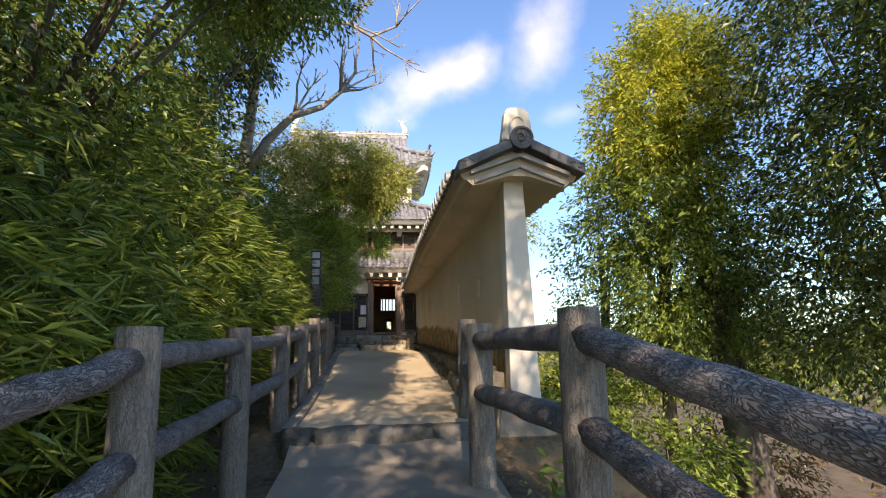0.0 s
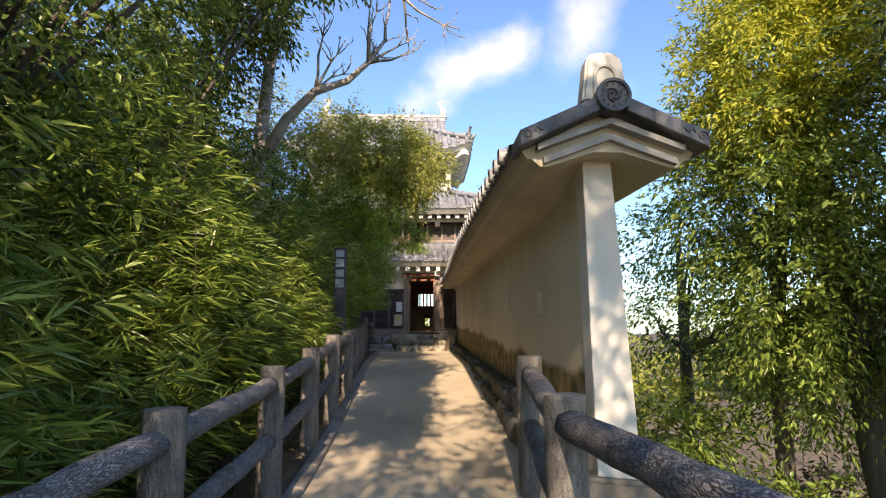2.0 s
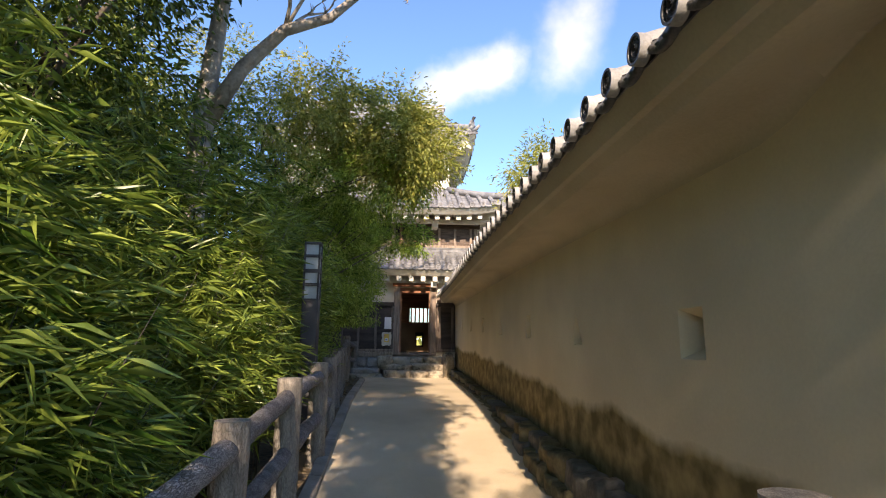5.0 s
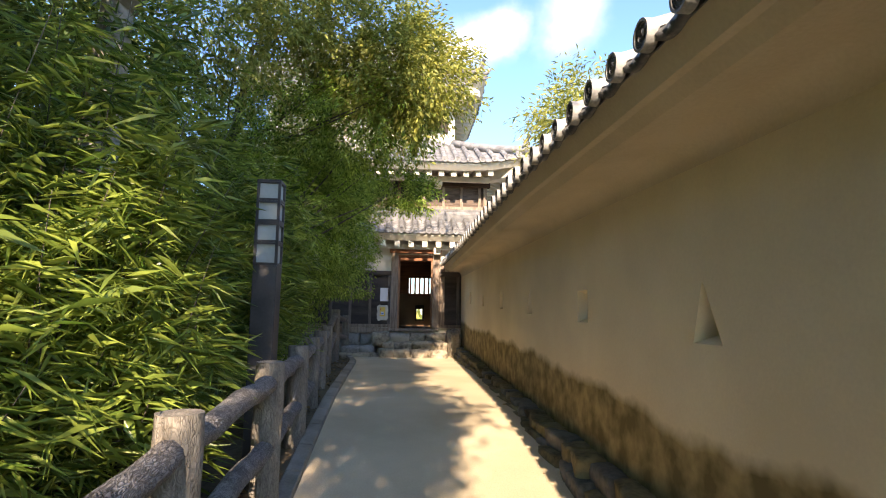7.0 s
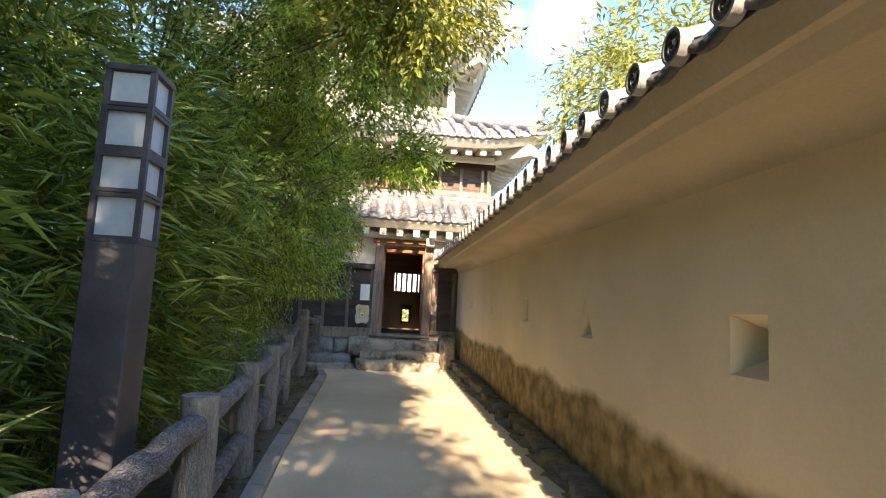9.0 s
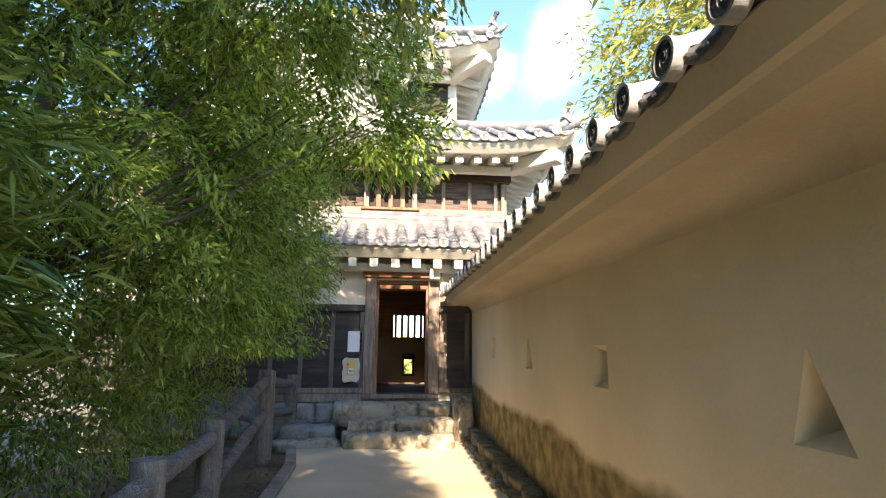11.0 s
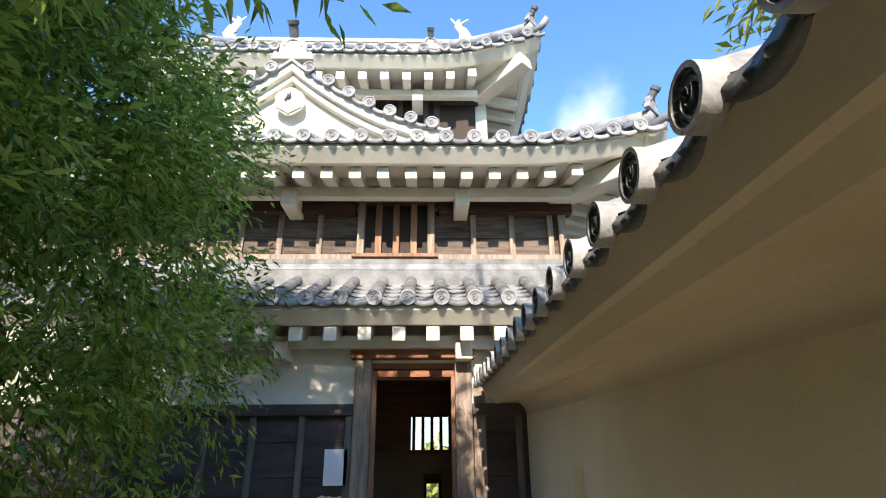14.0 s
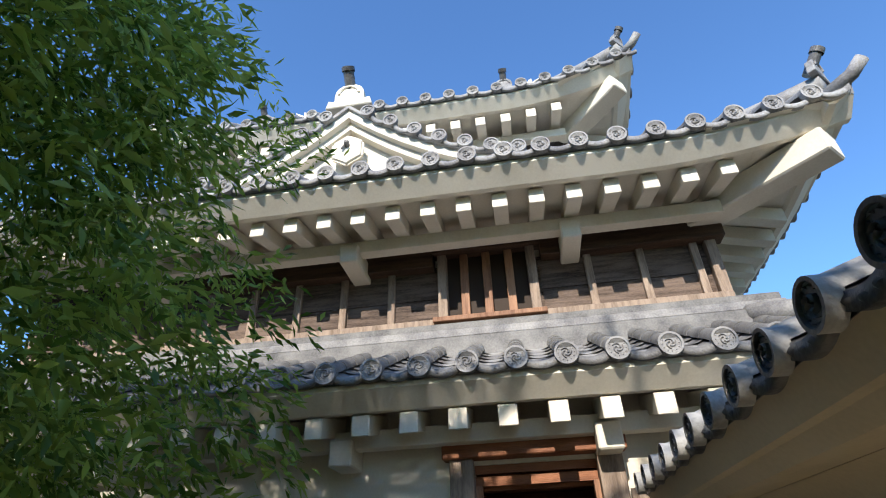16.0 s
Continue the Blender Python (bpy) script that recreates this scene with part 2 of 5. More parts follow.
L_EVERGREEN = leafy("glossy_evergreen_leaves", (0.075, 0.16, 0.022), (0.48, 0.64, 0.13), 1.0, 0.50, 0.22)
L_DARK = leafy("dark_evergreen_leaves", (0.03, 0.06, 0.014), (0.20, 0.26, 0.06), 1.0, 0.36, 0.28)
L_YELLOW = leafy("yellow_green_leaves", (0.22, 0.27, 0.03), (0.62, 0.60, 0.075), 0.8, 0.4, 0.5)
L_OLIVE = leafy("olive_leaves", (0.15, 0.20, 0.035), (0.50, 0.48, 0.12), 0.8, 0.4, 0.5)
L_DRY = leafy("dry_brown_leaves", (0.12, 0.07, 0.03), (0.38, 0.26, 0.12), 0.9, 0.3, 0.6)


def bark_relief(m, scale, depth):
    """Deep fissures for the cast bark of the fence."""
    n, l = m.node_tree.nodes, m.node_tree.links
    b = n["Principled BSDF"]
    co = n.new("ShaderNodeTexCoord")
    mp = n.new("ShaderNodeMapping")
    mp.inputs["Scale"].default_value = (1, 1, 0.36)
    l.new(co.outputs["Object"], mp.inputs["Vector"])
    warp = n.new("ShaderNodeTexNoise")
    warp.inputs["Scale"].default_value = 16
    l.new(mp.outputs["Vector"], warp.inputs["Vector"])
    mixv = n.new("ShaderNodeMixRGB")
    mixv.inputs["Fac"].default_value = 0.22
    l.new(mp.outputs["Vector"], mixv.inputs["Color1"])
    l.new(warp.outputs["Color"], mixv.inputs["Color2"])
    vor = n.new("ShaderNodeTexVoronoi")
    vor.feature = "DISTANCE_TO_EDGE"
    vor.inputs["Scale"].default_value = scale
    l.new(mixv.outputs["Color"], vor.inputs["Vector"])
    ramp = n.new("ShaderNodeValToRGB")
    ramp.color_ramp.elements[0].position, ramp.color_ramp.elements[1].position = 0.0, 0.16
    l.new(vor.outputs["Distance"], ramp.inputs["Fac"])
    bp = n.new("ShaderNodeBump")
    bp.inputs["Strength"].default_value, bp.inputs["Distance"].default_value = depth, 0.02
    l.new(ramp.outputs["Color"], bp.inputs["Height"])
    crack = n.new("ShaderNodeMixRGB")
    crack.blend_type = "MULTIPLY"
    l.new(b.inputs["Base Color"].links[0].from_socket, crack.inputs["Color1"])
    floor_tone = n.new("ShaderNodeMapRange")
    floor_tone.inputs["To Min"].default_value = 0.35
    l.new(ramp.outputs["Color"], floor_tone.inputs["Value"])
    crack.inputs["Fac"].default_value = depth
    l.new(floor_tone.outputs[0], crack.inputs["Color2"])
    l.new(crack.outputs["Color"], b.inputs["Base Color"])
    old = b.inputs["Normal"].links[0].from_socket
    l.new(old, bp.inputs["Normal"])
    l.new(bp.outputs["Normal"], b.inputs["Normal"])
    return m


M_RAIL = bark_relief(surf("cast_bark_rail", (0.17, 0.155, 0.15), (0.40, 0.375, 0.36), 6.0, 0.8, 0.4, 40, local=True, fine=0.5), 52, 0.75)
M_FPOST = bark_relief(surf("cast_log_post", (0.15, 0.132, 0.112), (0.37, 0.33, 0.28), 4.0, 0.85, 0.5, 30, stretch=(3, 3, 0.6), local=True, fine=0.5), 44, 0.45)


# ---- mesh helpers ----
def part(name, bm, material, parent=None, label="", smooth=False):
    me = bpy.data.meshes.new(name)
    bm.normal_update()
    bm.to_mesh(me)
    bm.free()
    me.materials.append(material)
    if smooth:
        me.shade_smooth()
    ob = new(name, me)
    if parent is not None:
        ob.parent = parent
        ob.matrix_parent_inverse = Matrix.Translation(-Vector(base_of(parent)))
    if label:
        ob["label"] = label
    return ob


def base_of(ob):
    """Where the origin of an unrotated thing lies in the world."""
    v = Vector((0, 0, 0))
    while ob is not None:
        v = v + ob.matrix_parent_inverse.translation + ob.location
        ob = ob.parent
    return v


def piece(name, mesh, parent, m):
    """One of many alike pieces on shared mesh data, at the world pose m."""
    ob = new(name, mesh)
    ob.parent = parent
    ob.matrix_parent_inverse = Matrix.Translation(-Vector(base_of(parent)))
    ob.matrix_basis = m
    return ob


def mesh_of(name, bm, material, smooth=False):
    me = bpy.data.meshes.new(name)
    bm.normal_update()
    bm.to_mesh(me)
    bm.free()
    me.materials.append(material)
    if smooth:
        me.shade_smooth()
    return me


def thing(name, at=(0, 0, 0), label="", category="", group="", kind=""):
    ob = new(name)
    ob.empty_display_size = 0.1
    ob.location = at
    return tagged(ob, label, category, group, kind)


def box(bm, x0, x1, y0, y1, z0, z1, bevel=0.0):
    r = bmesh.ops.create_cube(bm, size=1.0, matrix=Matrix.Translation(((x0 + x1) / 2, (y0 + y1) / 2, (z0 + z1) / 2)) @ Matrix.Diagonal((abs(x1 - x0), abs(y1 - y0), abs(z1 - z0), 1)))
    if bevel:
        edges = {e for v in r["verts"] for e in v.link_edges}
        bmesh.ops.bevel(bm, geom=list(edges), offset=bevel, segments=1, affect="EDGES")
    return bm


def boxed(*a, **k):
    return box(bmesh.new(), *a, **k)


def prism(bm, pts, a, b, axis="y"):
    """Pulls a closed outline of (u, v) points from a to b along an axis."""
    def at(u, v, s):
        return {"y": (u, s, v), "x": (s, u, v), "z": (u, v, s)}[axis]
    lo = [bm.verts.new(at(u, v, a)) for u, v in pts]
    hi = [bm.verts.new(at(u, v, b)) for u, v in pts]
    n = len(pts)
    bm.faces.new(lo)
    bm.faces.new(hi[::-1])
    for i in range(n):
        bm.faces.new((lo[i], hi[i], hi[(i + 1) % n], lo[(i + 1) % n]))
    bmesh.ops.recalc_face_normals(bm, faces=bm.faces[:])
    return bm


def tube(bm, pts, radii, seg=8, rough=0.0, rng=None):
    rings = []
    pts = [Vector(p) for p in pts]
    for i, (p, r) in enumerate(zip(pts, radii)):
        d = (pts[min(i + 1, len(pts) - 1)] - pts[max(i - 1, 0)]).normalized()
        side = d.cross(Vector((0.3, 0.9, 0.2))).normalized()
        up = d.cross(side)
        ring = []
        for k in range(seg):
            a = 2 * math.pi * k / seg
            rr = r * (1 + (rng.uniform(-rough, rough) if rng else 0))
            ring.append(bm.verts.new(p + side * (math.cos(a) * rr) + up * (math.sin(a) * rr)))
        rings.append(ring)
    for a, b in zip(rings, rings[1:]):
        for k in range(seg):
            bm.faces.new((a[k], a[(k + 1) % seg], b[(k + 1) % seg], b[k]))
    bm.faces.new(rings[0])
    bm.faces.new(rings[-1][::-1])
    bmesh.ops.recalc_face_normals(bm, faces=bm.faces[:])
    return bm


def rock(bm, c, size, rng, flat=0.0):
    """An uneven block of stone."""
    tmp = bmesh.new()
    bmesh.ops.create_cube(tmp, size=1.0)
    bmesh.ops.subdivide_edges(tmp, edges=tmp.edges[:], cuts=3, use_grid_fill=True)
    off = Vector((rng.uniform(0, 90), rng.uniform(0, 90), rng.uniform(0, 90)))
    turn = Matrix.Rotation(rng.uniform(-0.25, 0.25), 3, "Z")
    vs = []
    for v in tmp.verts:
        p = v.co.copy()
        q = p.lerp(p.normalized() * 0.62, 0.26)
        q += noise.noise_vector(p * 1.4 + off) * 0.13 + noise.noise_vector(p * 4.0 + off) * 0.05
        q = turn @ Vector((q.x * size[0], q.y * size[1], q.z * size[2]))
        v.co = q + Vector(c)
    tmp.verts.index_update()
    vs = [bm.verts.new(v.co) for v in tmp.verts]
    for f in tmp.faces:
        bm.faces.new([vs[v.index] for v in f.verts])
    tmp.free()
    return bm


def smoothstep(a, b, x):
    t = min(1, max(0, (x - a) / (b - a)))
    return t * t * (3 - 2 * t)


# ---- ground ----
STEP_Y = 3.75


def path_z(y):
    ys = (-40.0, -3.0, 3.75, 3.751, 6.5, 8.6, 10.6, 11.8, 14.0, 40.0)
    zs = (-3.5, -1.50, -0.87, -0.72, -0.56, -0.36, -0.16, -0.07, -0.05, -0.03)
    return float(np.interp(y, ys, zs))


def fence_x(y):
    return float(np.interp(y, (-20, 9, 17.1, 18.75), (-0.82, -0.82, -1.40, -1.32)))


def kerb_x(y):
    return float(np.interp(y, (-20, 5, 11.6, 16.4, 18.0), (-0.60, -0.60, -0.72, -0.84, -1.1)))


def ground_z(x, y):
    p = path_z(y) if abs(y - STEP_Y) > 0.3 else path_z(STEP_Y - 0.31) + (path_z(STEP_Y + 0.31) - path_z(STEP_Y - 0.31)) * smoothstep(STEP_Y - 0.3, STEP_Y + 0.3, y)
    p -= 0.05
    right = max(0.0, x - (1.45 if y < 3.6 else 2.3))
    left = max(0.0, -1.0 - x)
    z = p - min(4.0, right * 0.8) - 0.06 * min(left, 6) - 2.5 * smoothstep(6, 30, left)
    if y > 17:
        z -= 3.0 * smoothstep(30, 60, y) 
    return z + 0.10 * noise.noise(Vector((x * 0.7, y * 0.7, 0))) * smoothstep(0.2, 1.2, max(right, left))


def terrain():
    xs = sorted({round(v, 3) for v in (*np.arange(-9, 12.01, 0.35), *np.geomspace(13, 900, 14), *(-np.geomspace(10, 900, 14)), 1.45, 2.3, -1.0)})
    ys = sorted({round(v, 3) for v in (*np.arange(-9, 27.01, 0.4), *np.geomspace(29, 900, 13), *(-np.geomspace(10, 900, 13)), 3.45, 3.6, 3.75, 4.05)})
    bm = bmesh.new()
    grid = [[bm.verts.new((x, y, ground_z(x, y))) for x in xs] for y in ys]
    for a, b in zip(grid, grid[1:]):
        for k in range(len(xs) - 1):
            bm.faces.new((a[k], a[k + 1], b[k + 1], b[k]))
    ob = part("ground", bm, M_SOIL, smooth=True)
    return tagged(ob, "brown soil with leaf litter sloping off beside the path", "ground", kind="structure")


terrain()


def pavement(name, y0, y1, material):
    bm = bmesh.new()
    ys = np.linspace(y0, y1, max(2, int((y1 - y0) / 0.5)))
    rows = []
    for y in ys:
        x0, x1 = kerb_x(y), 1.42 if y > 3.7 else 1.22
        z = path_z(y)
        row = []
        for k in range(7):
            x = x0 + (x1 - x0) * k / 6
            row.append(bm.verts.new((x, y, z + 0.012 * noise.noise(Vector((x * 1.3, y * 1.3, 5))))))
        row.append(bm.verts.new((x1, y, z - 0.25)))
        row.insert(0, bm.verts.new((x0, y, z - 0.25)))
        rows.append(row)
    for a, b in zip(rows, rows[1:]):
        for k in range(8):
            bm.faces.new((a[k], a[k + 1], b[k + 1], b[k]))
    bm.faces.new(rows[0])
    bm.faces.new(rows[-1][::-1])
    bmesh.ops.recalc_face_normals(bm, faces=bm.faces[:])
    return tagged(part(name, bm, material, smooth=False), "worn concrete footpath with dusty patches", "path", kind="structure")


pavement("pavement", STEP_Y + 0.1, 18.2, M_PATH)
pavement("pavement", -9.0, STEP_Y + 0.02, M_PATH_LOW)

# ---- boundary wall with tiled roof ----
WALL_Y0, WALL_Y1, WALL_X = 3.95, 18.85, 1.745


def eave_z(y):
    return 2.02 + 0.026 * (min(y, 9.5) - 3.8) + 0.012 * max(0.0, y - 9.5)


def wall_half(z, side=-1):
    return 0.118 if side < 0 else 0.105 + (1.8 - z) * 0.042


def wall_body():
    """The plastered wall, thicker at its foot, with loopholes let into it."""
    t = thing("boundary_wall", (WALL_X, 11, -0.5), "cream plaster castle wall with mossy foot and loopholes", "wall", kind="structure")
    holes = [(5.585, 0.735, "square"), (7.53, 0.82, "triangle"), (9.425, 0.893, "square"), (11.34, 0.97, "triangle"),
             (13.205, 1.043, "square"), (15.07, 1.115, "triangle"), (16.95, 1.18, "square")]
    bm = bmesh.new()
    n = 60
    def face_x(y, z, side):
        return WALL_X + side * wall_half(z, side)
    ys = np.linspace(WALL_Y0, WALL_Y1, n)
    rows = []
    for y in ys:
        zt = eave_z(y) - 0.05
        zb = path_z(y) - 0.4
        ring = [bm.verts.new((face_x(y, zb + (zt - zb) * k / 6, -1), y, zb + (zt - zb) * k / 6)) for k in range(7)]
        ring += [bm.verts.new((face_x(y, zt + (zb - zt) * k / 6, 1), y, zt + (zb - zt) * k / 6)) for k in range(7)]
        rows.append(ring)
    for a, b in zip(rows, rows[1:]):
        for k in range(14):
            bm.faces.new((a[k], b[k], b[(k + 1) % 14], a[(k + 1) % 14]))
    bm.faces.new(rows[0])
    bm.faces.new(rows[-1][::-1])
    bmesh.ops.recalc_face_normals(bm, faces=bm.faces[:])
    body = part("plaster_face", bm, M_CREAM, t)
    # loopholes: splayed recesses cut into the path side
    cut = bmesh.new()
    for y, z, kind in holes:
        xo, xi = WALL_X - wall_half(z) - 0.06, WALL_X + 0.06
        if kind == "square":
            w, h, k = 0.155, 0.34, 0.30
            outer = [(y - w, z), (y + w, z), (y + w, z + h), (y - w, z + h)]
            cy, cz = y, z + h * 0.55
            inner = [(cy + (a - cy) * k, cz + (b - cz) * k) for a, b in outer]
        else:
            outer = [(y - 0.16, z), (y + 0.16, z), (y + 0.03, z + 0.40)]
            cy, cz = y, z + 0.15
            inner = [(cy + (a - cy) * 0.35, cz + (b - cz) * 0.35) for a, b in outer]
        lo = [cut.verts.new((xo, a, b)) for a, b in outer]
        hi = [cut.verts.new((xi, a, b)) for a, b in inner]
        c = len(outer)
        cut.faces.new(lo)
        cut.faces.new(hi[::-1])
        for i in range(c):
            cut.faces.new((lo[i], hi[i], hi[(i + 1) % c], lo[(i + 1) % c]))
    bmesh.ops.recalc_face_normals(cut, faces=cut.faces[:])
    me = bpy.data.meshes.new("cutter")
    cut.to_mesh(me)
    cut.free()
    cutter = bpy.data.objects.new("cutter", me)
    scene.collection.objects.link(cutter)
    mod = body.modifiers.new("loopholes", "BOOLEAN")
    mod.object, mod.operation, mod.solver = cutter, "DIFFERENCE", "EXACT"
    bpy.context.view_layer.update()
    done = bpy.data.meshes.new_from_object(body.evaluated_get(bpy.context.evaluated_depsgraph_get()))
    body.modifiers.clear()
    body.data = done
    bpy.data.objects.remove(cutter)
    # white end pillar, slightly proud of the wall's end
    bm = bmesh.new()
    zb, zt = path_z(3.9) - 0.6, eave_z(3.9) + 0.02
    lo = [bm.verts.new((WALL_X + s * (wall_half(zb, s) + 0.005), y, zb)) for s, y in ((-1, 3.88), (1, 3.88), (1, 4.1), (-1, 4.1))]
    hi = [bm.verts.new((WALL_X + s * (wall_half(zt, s) + 0.005), y, zt)) for s, y in ((-1, 3.90), (1, 3.90), (1, 4.1), (-1, 4.1))]
    for i in range(4):
        bm.faces.new((lo[i], lo[(i + 1) % 4], hi[(i + 1) % 4], hi[i]))
    bm.faces.new(lo[::-1])
    bm.faces.new(hi)
    bmesh.ops.recalc_face_normals(bm, faces=bm.faces[:])
    bmesh.ops.bevel(bm, geom=bm.edges[:], offset=0.006, segments=1, affect="EDGES")
    part("end_face", bm, M_WHITE, t, "white plastered wall end")
    bm = bmesh.new()
    prism(bm, [(WALL_X - 0.36, -1.4), (WALL_X + 0.40, -1.6), (WALL_X + 0.33, -0.48), (WALL_X - 0.27, -0.42)], 3.80, 4.3)
    bmesh.ops.bevel(bm, geom=bm.edges[:], offset=0.03, segments=2, affect="EDGES")
    part("footing", bm, M_CURB, t, "grey mortar footing at the wall end")
    return t


WALL = wall_body()


def drawn_in(y):
    """The eave narrows a little towards the tower."""
    return 1 - 0.0157 * max(0.0, y - 9.5)


def soffit(t):
    """Coved plaster under the eaves: fascia, beam and cove on both sides of the wall."""
    half = [(0.68, -0.020), (0.68, -0.036), (0.618, -0.144), (0.578, -0.150), (0.518, -0.204), (0.462, -0.206), (0.40, -0.196), (0.32, -0.186)]
    half += [(0.2585 - 0.14 * math.sin(a), -0.325 + 0.14 * math.cos(a)) for a in (radians(11.25 * k) for k in range(9))]
    prof = [(-u, v) for u, v in half] + half[::-1] + [(0.0, 0.235)]
    # at the wall's end the underside is a plain shallow V, which runs out into the cove
    gable = [(u, v if abs(u) > 0.45 else -0.206 + 0.336 * (0.462 - abs(u))) for u, v in prof[:-1]] + [prof[-1]]
    bm = bmesh.new()
    ys = [3.66, 4.09, 4.3, 4.5, 4.7, 4.9, *np.linspace(5.1, WALL_Y1, 24)]
    rows = []
    for y in ys:
        k = smoothstep(4.09, 4.9, y)
        rows.append([bm.verts.new((WALL_X + (u * drawn_in(y) if abs(u) > 0.25 else u), y, eave_z(y) + g + (v - g) * k)) for (u, v), (_, g) in zip(prof, gable)])
    c = len(prof)
    for a, b in zip(rows, rows[1:]):
        for k in range(c):
            bm.faces.new((a[k], b[k], b[(k + 1) % c], a[(k + 1) % c]))
    bm.faces.new(rows[0])
    bm.faces.new(rows[-1][::-1])
    bmesh.ops.recalc_face_normals(bm, faces=bm.faces[:])
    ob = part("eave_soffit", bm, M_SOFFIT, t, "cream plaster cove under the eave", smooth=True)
    ob.data.set_sharp_from_angle(angle=radians(21))
    # two plaster chevrons on the gable end
    for name, u, lo, hi, y0 in (("bargeboard", 0.55, -0.105, -0.060, 3.57), ("bargeboard", 0.50, -0.195, -0.145, 3.61)):
        z = eave_z(3.7)
        rise = 0.21 * u / 0.56
        prism_pts = [(WALL_X - u, z + lo), (WALL_X, z + lo + rise), (WALL_X + u, z + lo), (WALL_X + u, z + hi), (WALL_X, z + hi + rise), (WALL_X - u, z + hi)]
        part(name, prism(bmesh.new(), prism_pts, y0, 3.67), M_BARGE, t, "grey plaster bargeboard")


soffit(WALL)


def crest(bm, r, y, depth=0.012):
    """A round tile end facing -y: rim, recessed field, ring of beads and a threefold whorl."""
    def ring(rad, yy, n=24):
        return [bm.verts.new((math.cos(2 * math.pi * k / n) * rad, yy, math.sin(2 * math.pi * k / n) * rad)) for k in range(n)]
    a, b, c = ring(r, y), ring(r * 0.82, y), ring(r * 0.80, y + depth)
    back = ring(r, y + 0.05)
    for p, q in ((back, a), (a, b), (b, c)):
        for k in range(24):
            bm.faces.new((p[k], p[(k + 1) % 24], q[(k + 1) % 24], q[k]))
    bm.faces.new(c)
    for k in range(12):
        w = 2 * math.pi * k / 12
        x, z, s = math.cos(w) * r * 0.66, math.sin(w) * r * 0.66, r * 0.06
        tip = bm.verts.new((x, y + 0.001, z))
        base = [bm.verts.new((x + s * i, y + depth, z + s * j)) for i, j in ((1, 0), (0, 1), (-1, 0), (0, -1))]
        for i in range(4):
            bm.faces.new((base[i], base[(i + 1) % 4], tip))
    for arm in range(3):
        prev = None
        for i in range(7):
            u = i / 6
            w = arm * 2.094 + u * 2.6
            rad, half = r * (0.17 + 0.30 * u), r * 0.145 * (1 - u * 0.85)
            d = Vector((math.cos(w), 0, math.sin(w)))
            cur = [bm.verts.new(d * (rad - half) + Vector((0, y + depth, 0))), bm.verts.new(d * rad + Vector((0, y + 0.001, 0))),
                   bm.verts.new(d * (rad + half) + Vector((0, y + depth, 0)))]
            if prev:
                bm.faces.new((prev[0], prev[1], cur[1], cur[0]))
                bm.faces.new((prev[1], prev[2], cur[2], cur[1]))
            prev = cur
    return bm


def round_tile_mesh(name, r, length, slope, material, disc=None, face=None):
    """A column of half-round cover tiles running up a slope (towards +y, rising), with its round end at the eave."""
    bm = bmesh.new()
    n = max(1, int(length / 0.26))
    for i in range(n):
        s0, s1 = length * i / n, length * (i + 1) / n + 0.015
        ra, rb = r * 1.0, r * 0.90
        prev = None
        for s, rad in ((s0, ra), (s1, rb)):
            ring = [bm.verts.new((math.cos(math.pi * k / 10) * rad, s, math.sin(math.pi * k / 10) * rad)) for k in range(11)]
            if prev:
                for k in range(10):
                    bm.faces.new((prev[k], prev[k + 1], ring[k + 1], ring[k]))
            else:
                bm.faces.new(ring)
            prev = ring
        bm.faces.new(prev[::-1])
    bmesh.ops.rotate(bm, verts=bm.verts[:], cent=(0, 0, 0), matrix=Matrix.Rotation(slope, 3, "X"))
    if disc:
        body = len(bm.faces)
        crest(bm, disc, -0.03)
        bm.faces.ensure_lookup_table()
        for f in bm.faces[body + 24:]:
            f.material_index = 1
    bmesh.ops.recalc_face_normals(bm, faces=bm.faces[:])
    me = mesh_of(name, bm, material)
    me.materials.append(face or material)
    me.shade_smooth()
    me.set_sharp_from_angle(angle=radians(35))
    return me


def pan_tile_mesh(name, width, length, slope, material, lip=0.06):
    """A sagging pan tile between two columns, with its hanging lip at the eave."""
    bm = bmesh.new()
    n = 8
    def row(s, lift, dz=0.0):
        out = []
        for k in range(n + 1):
            u = -1 + 2 * k / n
            out.append(bm.verts.new((u * width / 2, s, -0.035 * (1 - u * u) + lift + dz)))
        return out
    steps = max(1, int(length / 0.2))
    for i in range(steps):
        a, b = row(length * i / steps, 0.014), row(length * (i + 1) / steps, 0.0)
        for k in range(n):
            bm.faces.new((a[k], a[k + 1], b[k + 1], b[k]))
    bmesh.ops.rotate(bm, verts=bm.verts[:], cent=(0, 0, 0), matrix=Matrix.Rotation(slope, 3, "X"))
    a, b, c = row(-0.012, 0.014), row(-0.016, 0.014 - lip), row(0.02, 0.014 - lip)
    d = row(0.03, 0.012)
    for p, q in ((a, b), (b, c), (d, a)):
        for k in range(n):
            bm.faces.new((p[k], p[k + 1], q[k + 1], q[k]))
    for k in (1, 3, 5, 7):
        x = (-1 + 2 * k / n) * width / 2
        z = -0.035 * (1 - (x * 2 / width) ** 2) + 0.014 - lip * 0.5
        tip = bm.verts.new((x, -0.026, z))
        base = [bm.verts.new((x + i * 0.018, -0.0145, z + j * 0.016)) for i, j in ((1, 0), (0, 1), (-1, 0), (0, -1))]
        for i in range(4):
            bm.faces.new((base[i], base[(i + 1) % 4], tip))
    return mesh_of(name, bm, material, True)


